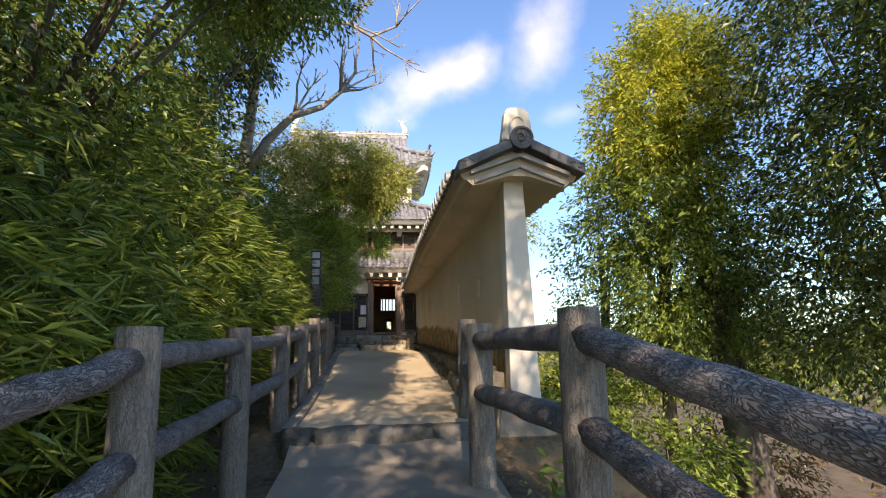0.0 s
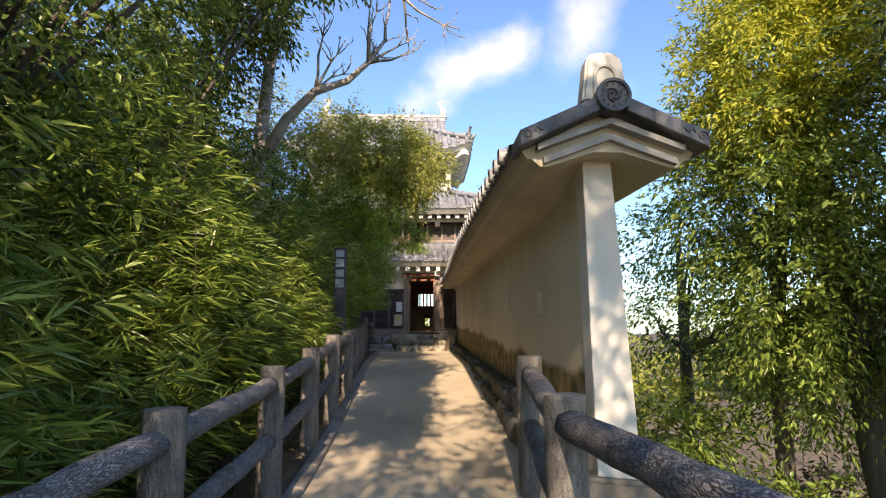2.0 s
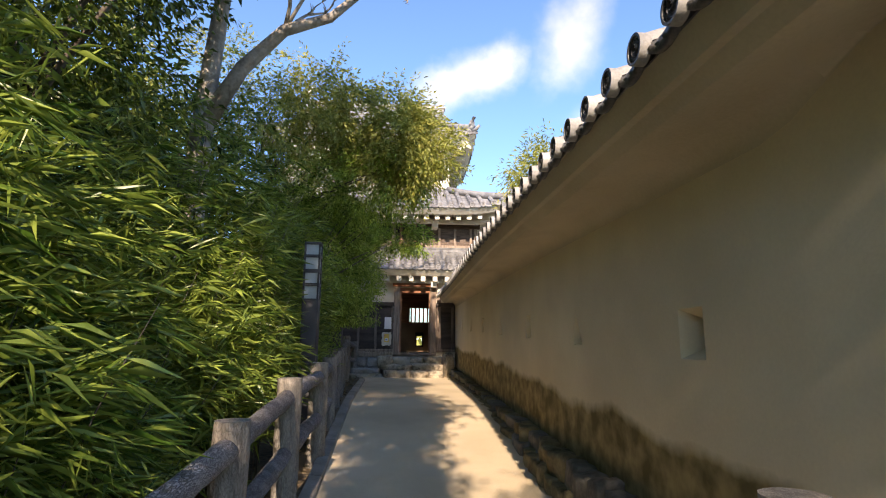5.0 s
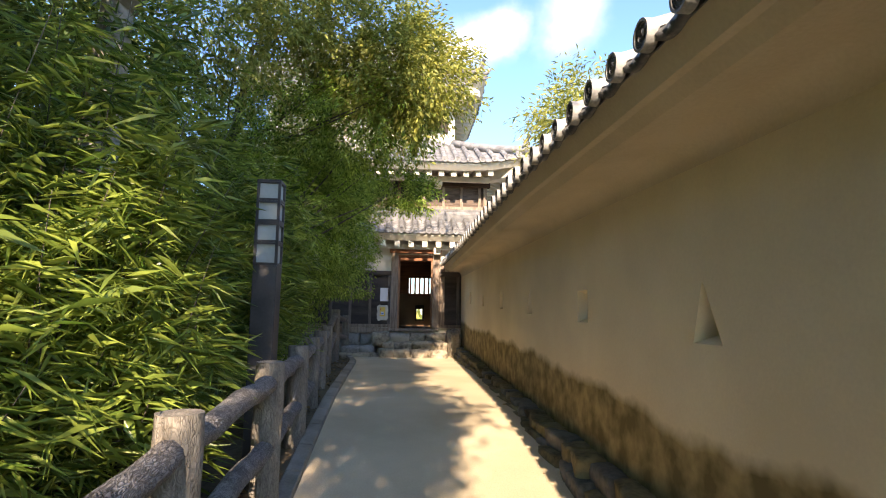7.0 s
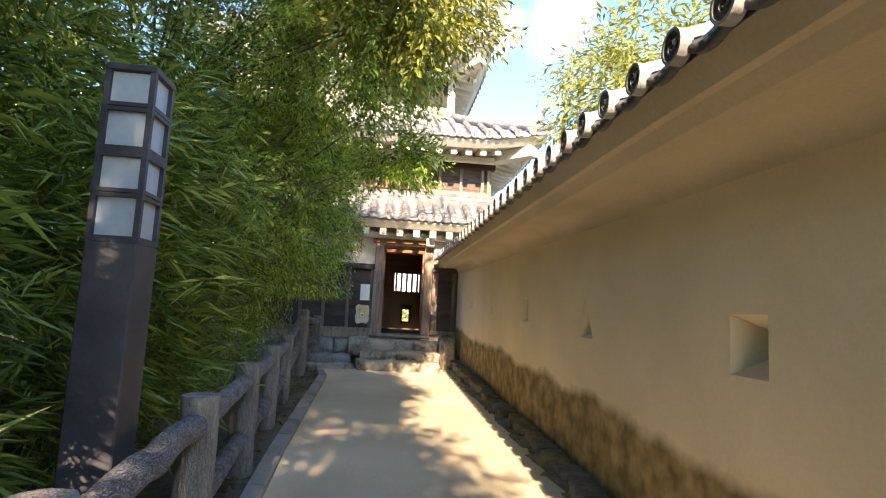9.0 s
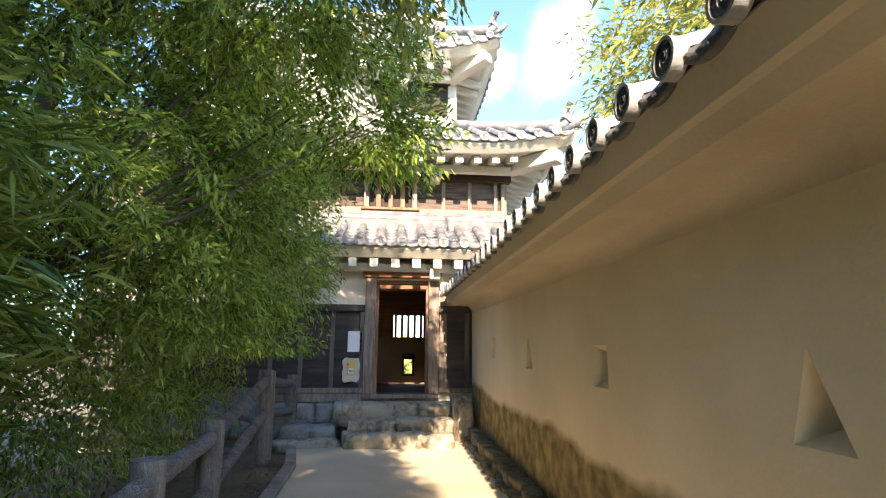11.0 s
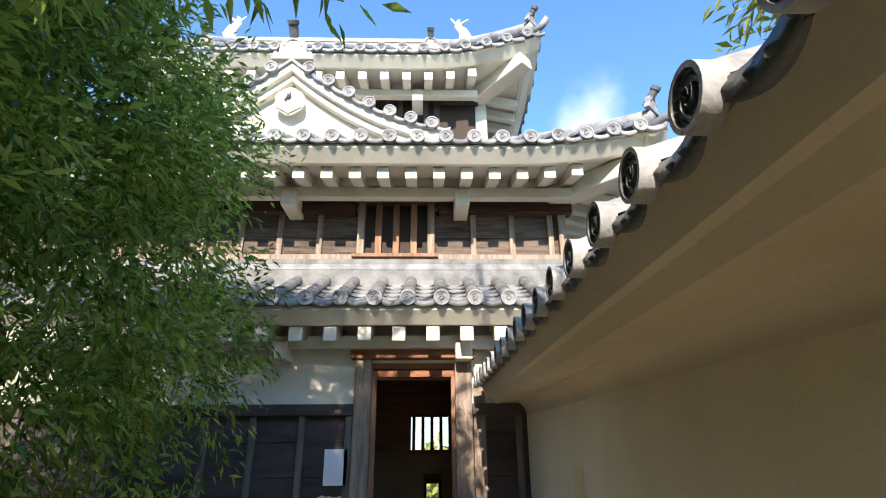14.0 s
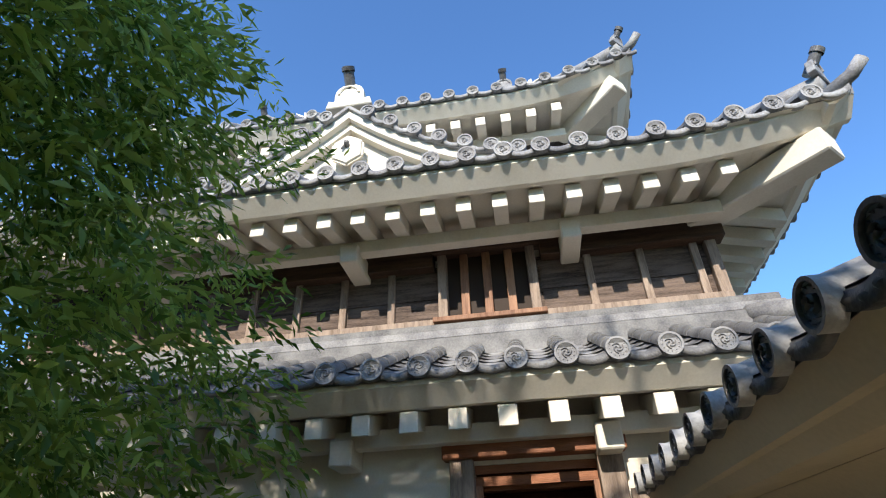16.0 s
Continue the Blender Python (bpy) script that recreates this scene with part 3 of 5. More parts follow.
def wall_roof():
    t = thing("wall_roof", (WALL_X, 11, 2.0), "grey tiled roof along the plaster wall", "tiled roof", kind="structure")
    slope = radians(21)
    length = 0.80
    # bodies painted pale as in sun, end discs dark as in shade
    round_me = round_tile_mesh("round_tile", 0.061, length, slope, M_TILE_SUNLIT, 0.067, M_TILE)
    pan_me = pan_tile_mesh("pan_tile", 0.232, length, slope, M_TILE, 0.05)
    y, step = 4.105, 0.302
    deck = bmesh.new()
    ys = np.linspace(3.58, WALL_Y1, 26)
    rows = [[deck.verts.new((WALL_X + u * drawn_in(v), v, eave_z(v) + w)) for u, w in ((-0.69, -0.02), (-0.69, -0.045), (0, 0.21), (0.69, -0.045), (0.69, -0.02), (0, 0.255))] for v in ys]
    for a, b in zip(rows, rows[1:]):
        for k in range(6):
            deck.faces.new((a[k], b[k], b[(k + 1) % 6], a[(k + 1) % 6]))
    deck.faces.new(rows[0])
    deck.faces.new(rows[-1][::-1])
    bmesh.ops.recalc_face_normals(deck, faces=deck.faces[:])
    part("roof_bed", deck, M_TILE, t, "grey roof bed under the tiles")
    while y < WALL_Y1 - 0.05:
        z = eave_z(y)
        for side in (-1, 1):
            turn = pose(WALL_X + side * (0.732 - 0.016 * min(5.0, max(0.0, y - 9.5))), y, z + 0.004, 0, 0, -90 if side < 0 else 90)
            piece("round_tile", round_me, t, turn)
            if y > 3.9:
                piece("pan_tile", pan_me, t, pose(WALL_X + side * (0.706 - 0.016 * min(5.0, max(0.0, y - 9.5))), y - step / 2, eave_z(y - step / 2) + 0.005, 0, 0, -90 if side < 0 else 90))
        y += step
    # ridge: stacked flat tiles with a round cap
    bm = bmesh.new()
    for w, lo, hi in ((0.125, 0.20, 0.275), (0.105, 0.275, 0.325), (0.09, 0.325, 0.36)):
        prism(bm, [(WALL_X - w, lo + eave_z(3.7)), (WALL_X + w, lo + eave_z(3.7)), (WALL_X + w, hi + eave_z(3.7)), (WALL_X - w, hi + eave_z(3.7))], 3.78, WALL_Y1)
    for v in bm.verts:
        v.co.z += eave_z(v.co.y) - eave_z(3.7)
    part("ridge_course", bm, M_TILE_PALE, t, "stacked ridge tiles")
    yy = 3.82
    cap = bmesh.new()
    tube(cap, [(0, 0, 0), (0, 0.31, 0.31 * 0.0165)], [0.085, 0.078], 14)
    cap_me = mesh_of("ridge_tile", cap, M_TILE_PALE, True)
    while yy < WALL_Y1 - 0.3:
        piece("ridge_tile", cap_me, t, pose(WALL_X, yy, eave_z(yy) + 0.37))
        yy += 0.3
    # gable-end verge tiles, left and right, with carved ends
    z0 = eave_z(3.7)
    for side in (-1, 1):
        for k in range(3):
            u0, u1 = 0.10 + 0.195 * k, 0.10 + 0.195 * (k + 1) + 0.012
            bm = bmesh.new()
            zt = lambda u: z0 + 0.335 - u * 0.46
            pts = [(WALL_X + side * u0, zt(u0)), (WALL_X + side * u1, zt(u1)), (WALL_X + side * u1, zt(u1) - 0.115 - 0.004 * k), (WALL_X + side * u0, zt(u0) - 0.115 - 0.004 * k)]
            prism(bm, pts, 3.50 - 0.004 * k, 3.84)
            bmesh.ops.bevel(bm, geom=bm.edges[:], offset=0.008, segments=1, affect="EDGES")
            vt = part("verge_tile", bm, M_TILE, t)
            if k == 2:
                bm = bmesh.new()
                cx, cz = u0 + 0.15, zt(u0 + 0.15) - 0.06
                pts = []
                for i in range(15):
                    a = i * 0.55
                    rr = 0.040 - 0.0024 * i
                    pts.append((WALL_X + side * (cx + math.cos(a) * rr), 3.486, cz + math.sin(a) * rr))
                tube(bm, pts, [0.006] * 15, 5)
                tube(bm, [(WALL_X + side * (u0 + 0.105 - 0.012 * i), 3.486, zt(u0 + 0.105 - 0.012 * i) - 0.055 + 0.02 * math.sin(i * 0.9)) for i in range(8)], [0.006] * 8, 5)
                part("scroll", bm, M_TILE, vt, "carved scroll")
    # round gable disc and pale end ornament on the ridge
    bm = crest(bmesh.new(), 0.128, 0.0, 0.016)
    tube(bm, [(0, 0.04, 0), (0, 0.30, 0)], [0.118, 0.112], 20)
    bmesh.ops.recalc_face_normals(bm, faces=bm.faces[:])
    me = mesh_of("gable_disc", bm, M_TILE)
    me.shade_smooth()
    me.set_sharp_from_angle(angle=radians(35))
    ob = piece("gable_disc", me, t, pose(WALL_X, 3.47, z0 + 0.285))
    ob["label"] = "round crest tile at the gable"
    bm = bmesh.new()
    def arch(w, h, top):
        out = [(WALL_X - w, z0 + 0.30), (WALL_X + w, z0 + 0.30)]
        for k in range(9):
            a = math.pi * k / 8
            cx = w * 0.80
            out.append((WALL_X + math.copysign(abs(math.cos(a)) ** 0.6, math.cos(a)) * cx, z0 + 0.30 + h + (top - h) * math.sin(a) ** 0.7))
        return out
    prism(bm, arch(0.185, 0.26, 0.41), 3.64, 3.80)
    bmesh.ops.bevel(bm, geom=bm.edges[:], offset=0.018, segments=2, affect="EDGES")
    orn = part("ridge_end_ornament", bm, M_WHITE, t, "pale plastered ridge-end ornament")
    bm = bmesh.new()
    pts = [(WALL_X + 0.085 * math.cos(math.pi * k / 10), 3.632, z0 + 0.47 + 0.12 * math.sin(math.pi * k / 10) ** 0.8) for k in range(11)]
    pts = [(WALL_X + 0.085, 3.632, z0 + 0.36)] + pts + [(WALL_X - 0.085, 3.632, z0 + 0.36)]
    tube(bm, pts, [0.016] * 13, 6)
    part("moulding", bm, M_WHITE, orn)
    return t


wall_roof()


def plinth_top(y):
    return -0.10 + 0.028 * (y - 8.4)


def foot_stones():
    """A low battered plinth of rough stones between the path and the foot of the wall."""
    t = thing("wall_foot_stones", (1.45, 11, -0.5), "low plinth of rough dark stones along the wall foot", "stones", kind="structure")
    rng = random.Random(11)
    for row in (0, 1):
        y = 4.15 + rng.uniform(0, 0.1)
        while y < 18.3:
            ln = rng.uniform(0.18, 0.46)
            mid = y + ln / 2
            low, high = path_z(mid) - 0.06, plinth_top(mid) - 0.02
            h = (high - low) / 2
            big = y < 5.3
            c = low + h * (row + 0.5)
            x = 1.465 + 0.075 * row + rng.uniform(-0.02, 0.02) - (0.03 if big else 0)
            bm = rock(bmesh.new(), (x, mid, c), (rng.uniform(0.17, 0.23), ln * 1.1, max(0.1, h * rng.uniform(1.15, 1.5))), rng)
            part("stone", bm, M_STONE if big else rng.choice((M_DARKSTONE, M_MOSSY, M_MOSSY)), t, smooth=True)
            y += ln
    return t


foot_stones()


def kerbs():
    t = thing("kerb", (-0.7, 8, -0.4), "low concrete kerb beside the path", "kerb", kind="structure")
    for y0 in np.arange(3.85, 17.6, 0.6):
        y1 = y0 + 0.595
        bm = bmesh.new()
        pts = []
        for y in (y0, y1):
            x, z = kerb_x(y), path_z(y)
            pts.append([(x - 0.13, y, z - 0.15), (x, y, z - 0.15), (x, y, z + 0.05), (x - 0.13, y, z + 0.06)])
        a, b = [[bm.verts.new(p) for p in q] for q in pts]
        for k in range(4):
            bm.faces.new((a[k], b[k], b[(k + 1) % 4], a[(k + 1) % 4]))
        bm.faces.new(a)
        bm.faces.new(b[::-1])
        bmesh.ops.recalc_face_normals(bm, faces=bm.faces[:])
        bmesh.ops.bevel(bm, geom=bm.edges[:], offset=0.012, segments=1, affect="EDGES")
        part("kerb_stone", bm, M_CURB, t)


kerbs()


def path_step():
    t = thing("path_step", (0.3, STEP_Y, -0.8), "low step edged with dark rounded stones across the path", "step", kind="structure")
    rng = random.Random(4)
    x = -0.66
    for w in (0.26, 0.40, 0.36, 0.42, 0.34, 0.18):
        bm = rock(bmesh.new(), (x + w / 2, STEP_Y - 0.03, -0.80), (w * 1.08, 0.30, 0.27), rng)
        part("stone", bm, M_DARKSTONE if w > 0.2 else M_STONE, t, smooth=True)
        x += w
    return t


path_step()


# ---- cast-log fences ----
def log_post(name, x, y, top, foot, r=0.095, lean=(0, 0), parent=None):
    bm = bmesh.new()
    rng = random.Random(int(x * 100 + y * 1000))
    n = 8
    h = top - foot
    pts = [(lean[0] * k / n, lean[1] * k / n, foot - top + h * k / n) for k in range(n + 1)]
    radii = [r * (1.06 - 0.06 * k / n) for k in range(n)] + [r * 0.98]
    tube(bm, pts, radii, 14, 0.05, rng)
    me = mesh_of(name, bm, M_FPOST, True)
    me.set_sharp_from_angle(angle=radians(50))
    return piece(name, me, parent, pose(x, y, top))


def log_rail(a, b, r, parent):
    a, b = Vector(a), Vector(b)
    bm = bmesh.new()
    ln = (b - a).length
    rng = random.Random(int(ln * 1000 + a.y * 77))
    n = 9
    tube(bm, [(0.008 * rng.uniform(-1, 1), 0.008 * rng.uniform(-1, 1), ln * k / n) for k in range(n + 1)], [r] * (n + 1), 14, 0.07, rng)
    me = mesh_of("rail", bm, M_RAIL, True)
    m = Matrix.Translation(a) @ (b - a).to_track_quat("Z", "Y").to_matrix().to_4x4()
    return piece("rail", me, parent, m)


def fence(name_label, posts, rails=(0.14, 0.56), r_rail=0.062, r_post=0.095):
    """Posts are (x, y, top, foot); two rails run from post to post at these depths below the tops."""
    t = thing("log_fence", posts[0][:2] + (posts[0][3],), name_label, "fence", "cast-log fences")
    for x, y, top, foot in posts:
        log_post("post", x, y, top, foot, r_post, parent=t)
    for p, q in zip(posts, posts[1:]):
        for d in rails:
            log_rail((p[0], p[1], p[2] - d), (q[0], q[1], q[2] - d), r_rail, t)
    return t


left = []
for y, top in ((-2.6, -0.15), (-0.95, 0.0), (0.70, 0.22), (2.42, 0.27), (4.22, 0.345), (5.72, 0.44), (7.15, 0.57), (8.65, 0.64), (10.12, 0.66), (11.5, 0.68), (12.9, 0.71), (14.32, 0.75)):
    left.append((fence_x(y), y, top, path_z(y) - 0.3))
left += [(-1.40, 17.1, 1.05, -0.25)]
fence("grey-brown cast-log fence with two rails beside the path", left)
fence("short cast-log fence closing the end by the steps", [(-1.40 + 0.001, 17.1 + 0.21, 1.03, -0.25), (-1.32, 18.72, 0.92, 0.0)], r_post=0.085)
fence("dark cast-log fence beside the path above the slope", [(1.24, 4.36, 0.40, -0.9), (1.06, 2.62, 0.29, -1.2), (1.20, 0.70, 0.29, -1.6), (1.45, -1.45, -0.14, -2.1), (1.6, -3.2, -0.4, -2.4)], r_rail=0.075, r_post=0.105)

# ---- lamp post ----
def lamp():
    x, y, w, top, foot = -1.08, 9.49, 0.098, 2.09, -0.7
    t = thing("lamp_post", (x, y, foot), "dark grey square lamp post with frosted panels", "lamp post")
    bm = boxed(x - w, x + w, y - w, y + w, foot, 1.36, bevel=0.006)
    part("column", bm, M_LAMP, t)
    for sx in (-1, 1):
        for sy in (-1, 1):
            part("corner_bar", boxed(x + sx * w, x + sx * (w - 0.022), y + sy * w, y + sy * (w - 0.022), 1.36, top - 0.03), M_LAMP, t)
    part("cap", boxed(x - w - 0.002, x + w + 0.002, y - w - 0.002, y + w + 0.002, top - 0.03, top, bevel=0.004), M_LAMP, t)
    part("diffuser", boxed(x - w + 0.018, x + w - 0.018, y - w + 0.018, y + w - 0.018, 1.362, top - 0.032), M_FROST, t, "frosted white diffuser")
    for z, h in ((1.545, 0.008), (1.565, 0.008), (1.725, 0.022), (1.90, 0.008), (1.92, 0.008), (1.37, 0.012)):
        for s in (-1, 1):
            part("glazing_bar", boxed(x - w + 0.022, x + w - 0.022, y + s * w, y + s * (w - 0.014), z - h, z + h), M_LAMP, t)
            part("glazing_bar", boxed(x + s * w, x + s * (w - 0.014), y - w + 0.022, y + w - 0.022, z - h, z + h), M_LAMP, t)


lamp()

# ---- castle tower ----
CX = -1.25
TOWER = thing("castle_tower", (CX, 21.5, 0.0), "three-storey white plaster castle tower with grey tiled roofs and dark boards", "castle tower")


def holed_wall(bm, x0, x1, z0, z1, y0, y1, holes):
    """A wall facing -y with rectangular openings (x0, x1, z0, z1) through it."""
    xs = sorted({x0, x1, *(v for h in holes for v in h[:2])})
    zs = sorted({z0, z1, *(v for h in holes for v in h[2:])})
    def solid(i, j):
        if not (0 <= i < len(xs) - 1 and 0 <= j < len(zs) - 1):
            return False
        cx, cz = (xs[i] + xs[i + 1]) / 2, (zs[j] + zs[j + 1]) / 2
        return not any(h[0] < cx < h[1] and h[2] < cz < h[3] for h in holes)
    cache = {}
    def v(x, y, z):
        key = (x, y, z)
        if key not in cache:
            cache[key] = bm.verts.new(key)
        return cache[key]
    for i in range(len(xs) - 1):
        for j in range(len(zs) - 1):
            if not solid(i, j):
                continue
            a, b, c, d = xs[i], xs[i + 1], zs[j], zs[j + 1]
            bm.faces.new((v(a, y0, c), v(b, y0, c), v(b, y0, d), v(a, y0, d)))
            bm.faces.new((v(a, y1, c), v(a, y1, d), v(b, y1, d), v(b, y1, c)))
            if not solid(i - 1, j):
                bm.faces.new((v(a, y0, c), v(a, y0, d), v(a, y1, d), v(a, y1, c)))
            if not solid(i + 1, j):
                bm.faces.new((v(b, y0, c), v(b, y1, c), v(b, y1, d), v(b, y0, d)))
            if not solid(i, j - 1):
                bm.faces.new((v(a, y0, c), v(a, y1, c), v(b, y1, c), v(b, y0, c)))
            if not solid(i, j + 1):
                bm.faces.new((v(a, y0, d), v(b, y0, d), v(b, y1, d), v(a, y1, d)))
    bmesh.ops.recalc_face_normals(bm, faces=bm.faces[:])
    return bm


def ground_storey():
    t = TOWER
    w = part("wall", holed_wall(bmesh.new(), -4.85, 2.35, -0.3, 3.3, 19.0, 19.22, [(-0.03, 0.88, 0.6, 2.53)]), M_WHITE, t, "white plaster wall of the ground storey")
    for x0, x1 in ((-4.85, -4.63), (2.13, 2.35)):
        part("wall", boxed(x0, x1, 19.22, 23.8, -0.3, 3.3), M_WHITE, t)
    part("wall", holed_wall(bmesh.new(), -4.63, 2.13, -0.3, 3.3, 22.0, 22.2, [(0.31, 1.0, 1.62, 2.12), (0.565, 0.75, 0.81, 1.13)]), M_BROWNWALL, t, "brown earth plaster inner wall")
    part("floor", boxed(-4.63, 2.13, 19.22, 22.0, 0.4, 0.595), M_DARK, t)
    part("ceiling", boxed(-4.63, 2.13, 19.22, 22.0, 2.95, 3.05), M_BEAM, t)
    part("wood_panel", holed_wall(bmesh.new(), -4.63, 2.13, 1.6, 2.95, 21.94, 21.995, [(0.31, 1.0, 1.62, 2.12)]), M_BEAM, t, "red-brown boarded upper wall")
    for y in (19.5, 20.1, 20.8, 21.5):
        part("ceiling_beam", boxed(-4.63, 2.13, y, y + 0.18, 2.62 + 0.02 * (y - 19), 2.95), M_BEAM, t)
    part("lintel_board", boxed(-0.03, 0.88, 19.12, 19.2, 2.36, 2.53), M_BEAM, t)
    part("sill_board", boxed(0.27, 1.05, 21.9, 21.94, 1.56, 1.62), M_BEAM, t)
    for k in range(5):
        x = 0.36 + 0.145 * k
        part("window_bar", boxed(x - 0.028, x + 0.028, 22.05, 22.12, 1.62, 2.12), M_BEAM, t)
    part("hatch_frame", holed_wall(bmesh.new(), 0.52, 0.80, 0.76, 1.26, 21.96, 21.997, [(0.565, 0.75, 0.81, 1.13)]), M_DARK, t)
    # door surround
    d = part("door_frame", boxed(-0.21, -0.03, 18.90, 19.14, 0.6, 2.56, bevel=0.008), M_POST, t, "weathered timber door frame")
    part("door_post", boxed(0.88, 1.06, 18.90, 19.14, 0.6, 2.56, bevel=0.008), M_POST, d)
    part("lintel", boxed(-0.26, 1.10, 18.86, 19.16, 2.56, 2.72, bevel=0.008), M_BEAM, d)
    part("head_rail", boxed(-0.03, 0.88, 19.03, 19.10, 2.47, 2.56), M_BEAM, d)
    part("head_rail", boxed(-0.03, 0.88, 19.05, 19.11, 2.385, 2.45), M_BEAM, d)
    part("threshold", boxed(-0.21, 1.06, 18.88, 19.2, 0.53, 0.6, bevel=0.008), M_POST, d)
    part("door_stile", boxed(-0.03, 0.02, 19.02, 19.10, 0.6, 2.385), M_WOOD, d)
    part("door_stile", boxed(0.84, 0.88, 19.02, 19.10, 0.6, 2.385), M_WOOD, d)
    # black boarding with battens beside the door
    def boarding(x0, x1, posts):
        b = part("boarding", boxed(x0, x1, 18.975, 18.998, 0.66, 2.06), M_BLACK, t, "black-stained board cladding")
        rng = random.Random(3)
        edges = [x0, *(x for x in posts if x0 + 0.1 < x < x1 - 0.1), x1]
        for a, c in zip(edges, edges[1:]):
            for k in range(4):
                z = 0.69 + 0.338 * k
                part("board", boxed(a + 0.004, c - 0.004, 18.950 + rng.uniform(-0.005, 0.005), 18.974, z, z + 0.330, bevel=0.003), M_BLACK, b)
        part("top_rail", boxed(x0 - 0.01, x1 + 0.01, 18.885, 18.998, 1.965, 2.085, bevel=0.008), M_BLACK, b)
        part("bottom_rail", boxed(x0, x1, 18.90, 18.998, 0.62, 0.70, bevel=0.006), M_POST, b)
        for x in posts:
            part("batten", boxed(x - 0.035, x + 0.035, 18.905, 18.948, 0.70, 1.965, bevel=0.005), M_BATTEN, b)
        return b
    boarding(-4.85, -0.215, [-4.8, -4.2, -3.7, -3.2, -2.72, -2.23, -1.74, -1.25, -0.74, -0.25])
    boarding(1.065, 2.35, [1.55, 2.0])
    part("white_board", boxed(1.075, 1.20, 18.93, 18.953, 0.62, 2.3), M_POST, t, "pale weathered board")


ground_storey()


def foundation():
    t = thing("foundation_stones", (-1.0, 18.9, -0.1), "rough grey foundation stones under the boarding", "stone base", kind="structure")
    rng = random.Random(8)
    for z, h in ((-0.09, 0.30), (0.19, 0.26)):
        x = -4.8
        while x < 2.3:
            w = rng.uniform(0.3, 0.62)
            part("stone", rock(bmesh.new(), (x + w / 2, 18.98 + rng.uniform(-0.03, 0.03), z + h / 2), (w * 1.05, 0.42, h * 1.12), rng), M_BLUESTONE, t, smooth=True)
            x += w
    part("sill_beam", boxed(-4.85, -0.22, 18.91, 19.05, 0.475, 0.615, bevel=0.01), M_POST, t)


foundation()


def steps():
    t = thing("stone_steps", (0.3, 18.0, 0.0), "three rough stone steps up to the doorway", "steps", kind="structure")
    rng = random.Random(21)
    for y, z0, z1, x0, x1 in ((17.74, -0.14, 0.12, -0.42, 1.18), (18.12, 0.02, 0.28, -0.34, 1.22), (18.52, 0.15, 0.47, -0.62, 1.25)):
        x = x0
        while x < x1 - 0.1:
            w = min(rng.uniform(0.26, 0.55), x1 - x)
            part("stone", rock(bmesh.new(), (x + w / 2, y + 0.14 + rng.uniform(-0.04, 0.04), (z0 + z1) / 2 + rng.uniform(-0.02, 0.02)), (w * 1.03, 0.56, (z1 - z0) * 1.16), rng), M_STONE, t, smooth=True)
            x += w
    part("landing", boxed(-0.30, 1.2, 18.6, 18.88, 0.2, 0.49, bevel=0.03), M_STONE, t)
    bm = rock(bmesh.new(), (1.36, 18.3, 0.22), (0.2, 0.5, 0.75), rng)
    part("side_stone", bm, M_STONE, t, smooth=True)
    for x, w in ((-1.15, 0.5), (-0.75, 0.4)):
        part("stone", rock(bmesh.new(), (x, 18.45, 0.02), (w, 0.6, 0.30), rng), M_BLUESTONE, t, smooth=True)
    part("stone", rock(bmesh.new(), (-0.95, 17.85, -0.03), (0.9, 0.28, 0.16), rng), M_STONE, t, smooth=True)


steps()


def notices():
    t = thing("paper_notice", (-0.36, 18.91, 1.29), "blank-looking white paper notice pinned to black boards", "notice")
    part("sheet", boxed(-0.48, -0.245, 18.905, 18.908, 1.29, 1.635), M_PAPER, t)
    t = thing("poster", (-0.41, 18.91, 0.80), "torn old poster with yellow and blue print", "poster")
    rng = random.Random(5)
    pts = []
    for k in range(28):
        a = 2 * math.pi * k / 28
        c, s = math.cos(a), math.sin(a)
        m = max(abs(c), abs(s))
        pts.append((-0.41 + 0.145 * c / m * rng.uniform(0.90, 1.04), 0.995 + 0.20 * s / m * rng.uniform(0.92, 1.04)))
    part("sheet", prism(bmesh.new(), pts, 18.902, 18.906), M_POSTER, t, "torn cream paper")
    part("print_block", boxed(-0.48, -0.34, 18.899, 18.9015, 0.90, 1.14), M_YELLOW, t)
    part("print_block", boxed(-0.45, -0.37, 18.896, 18.8985, 0.94, 1.02), M_PAPER, t)
    part("print_block", boxed(-0.44, -0.38, 18.893, 18.8955, 0.955, 0.99), M_BLUE, t)
    part("print_block", boxed(-0.475, -0.45, 18.893, 18.8985, 1.07, 1.10), M_RED, t)


notices()


# ---- tiled roofs of the tower ----
def lifted(base, x0, x1, amount, reach):
    def f(x):
        d = min(x - x0, x1 - x)
        return base + amount * max(0.0, 1 - d / reach) ** 2
    return f


def rafter_mesh(length):
    """A square plastered rafter that rises towards the wall."""
    bm = boxed(-0.068, 0.068, 0, length, -0.065, 0.085, bevel=0.006)
    for v in bm.verts:
        v.co.z += 0.25 * v.co.y
    return mesh_of("rafter", bm, M_WHITE)


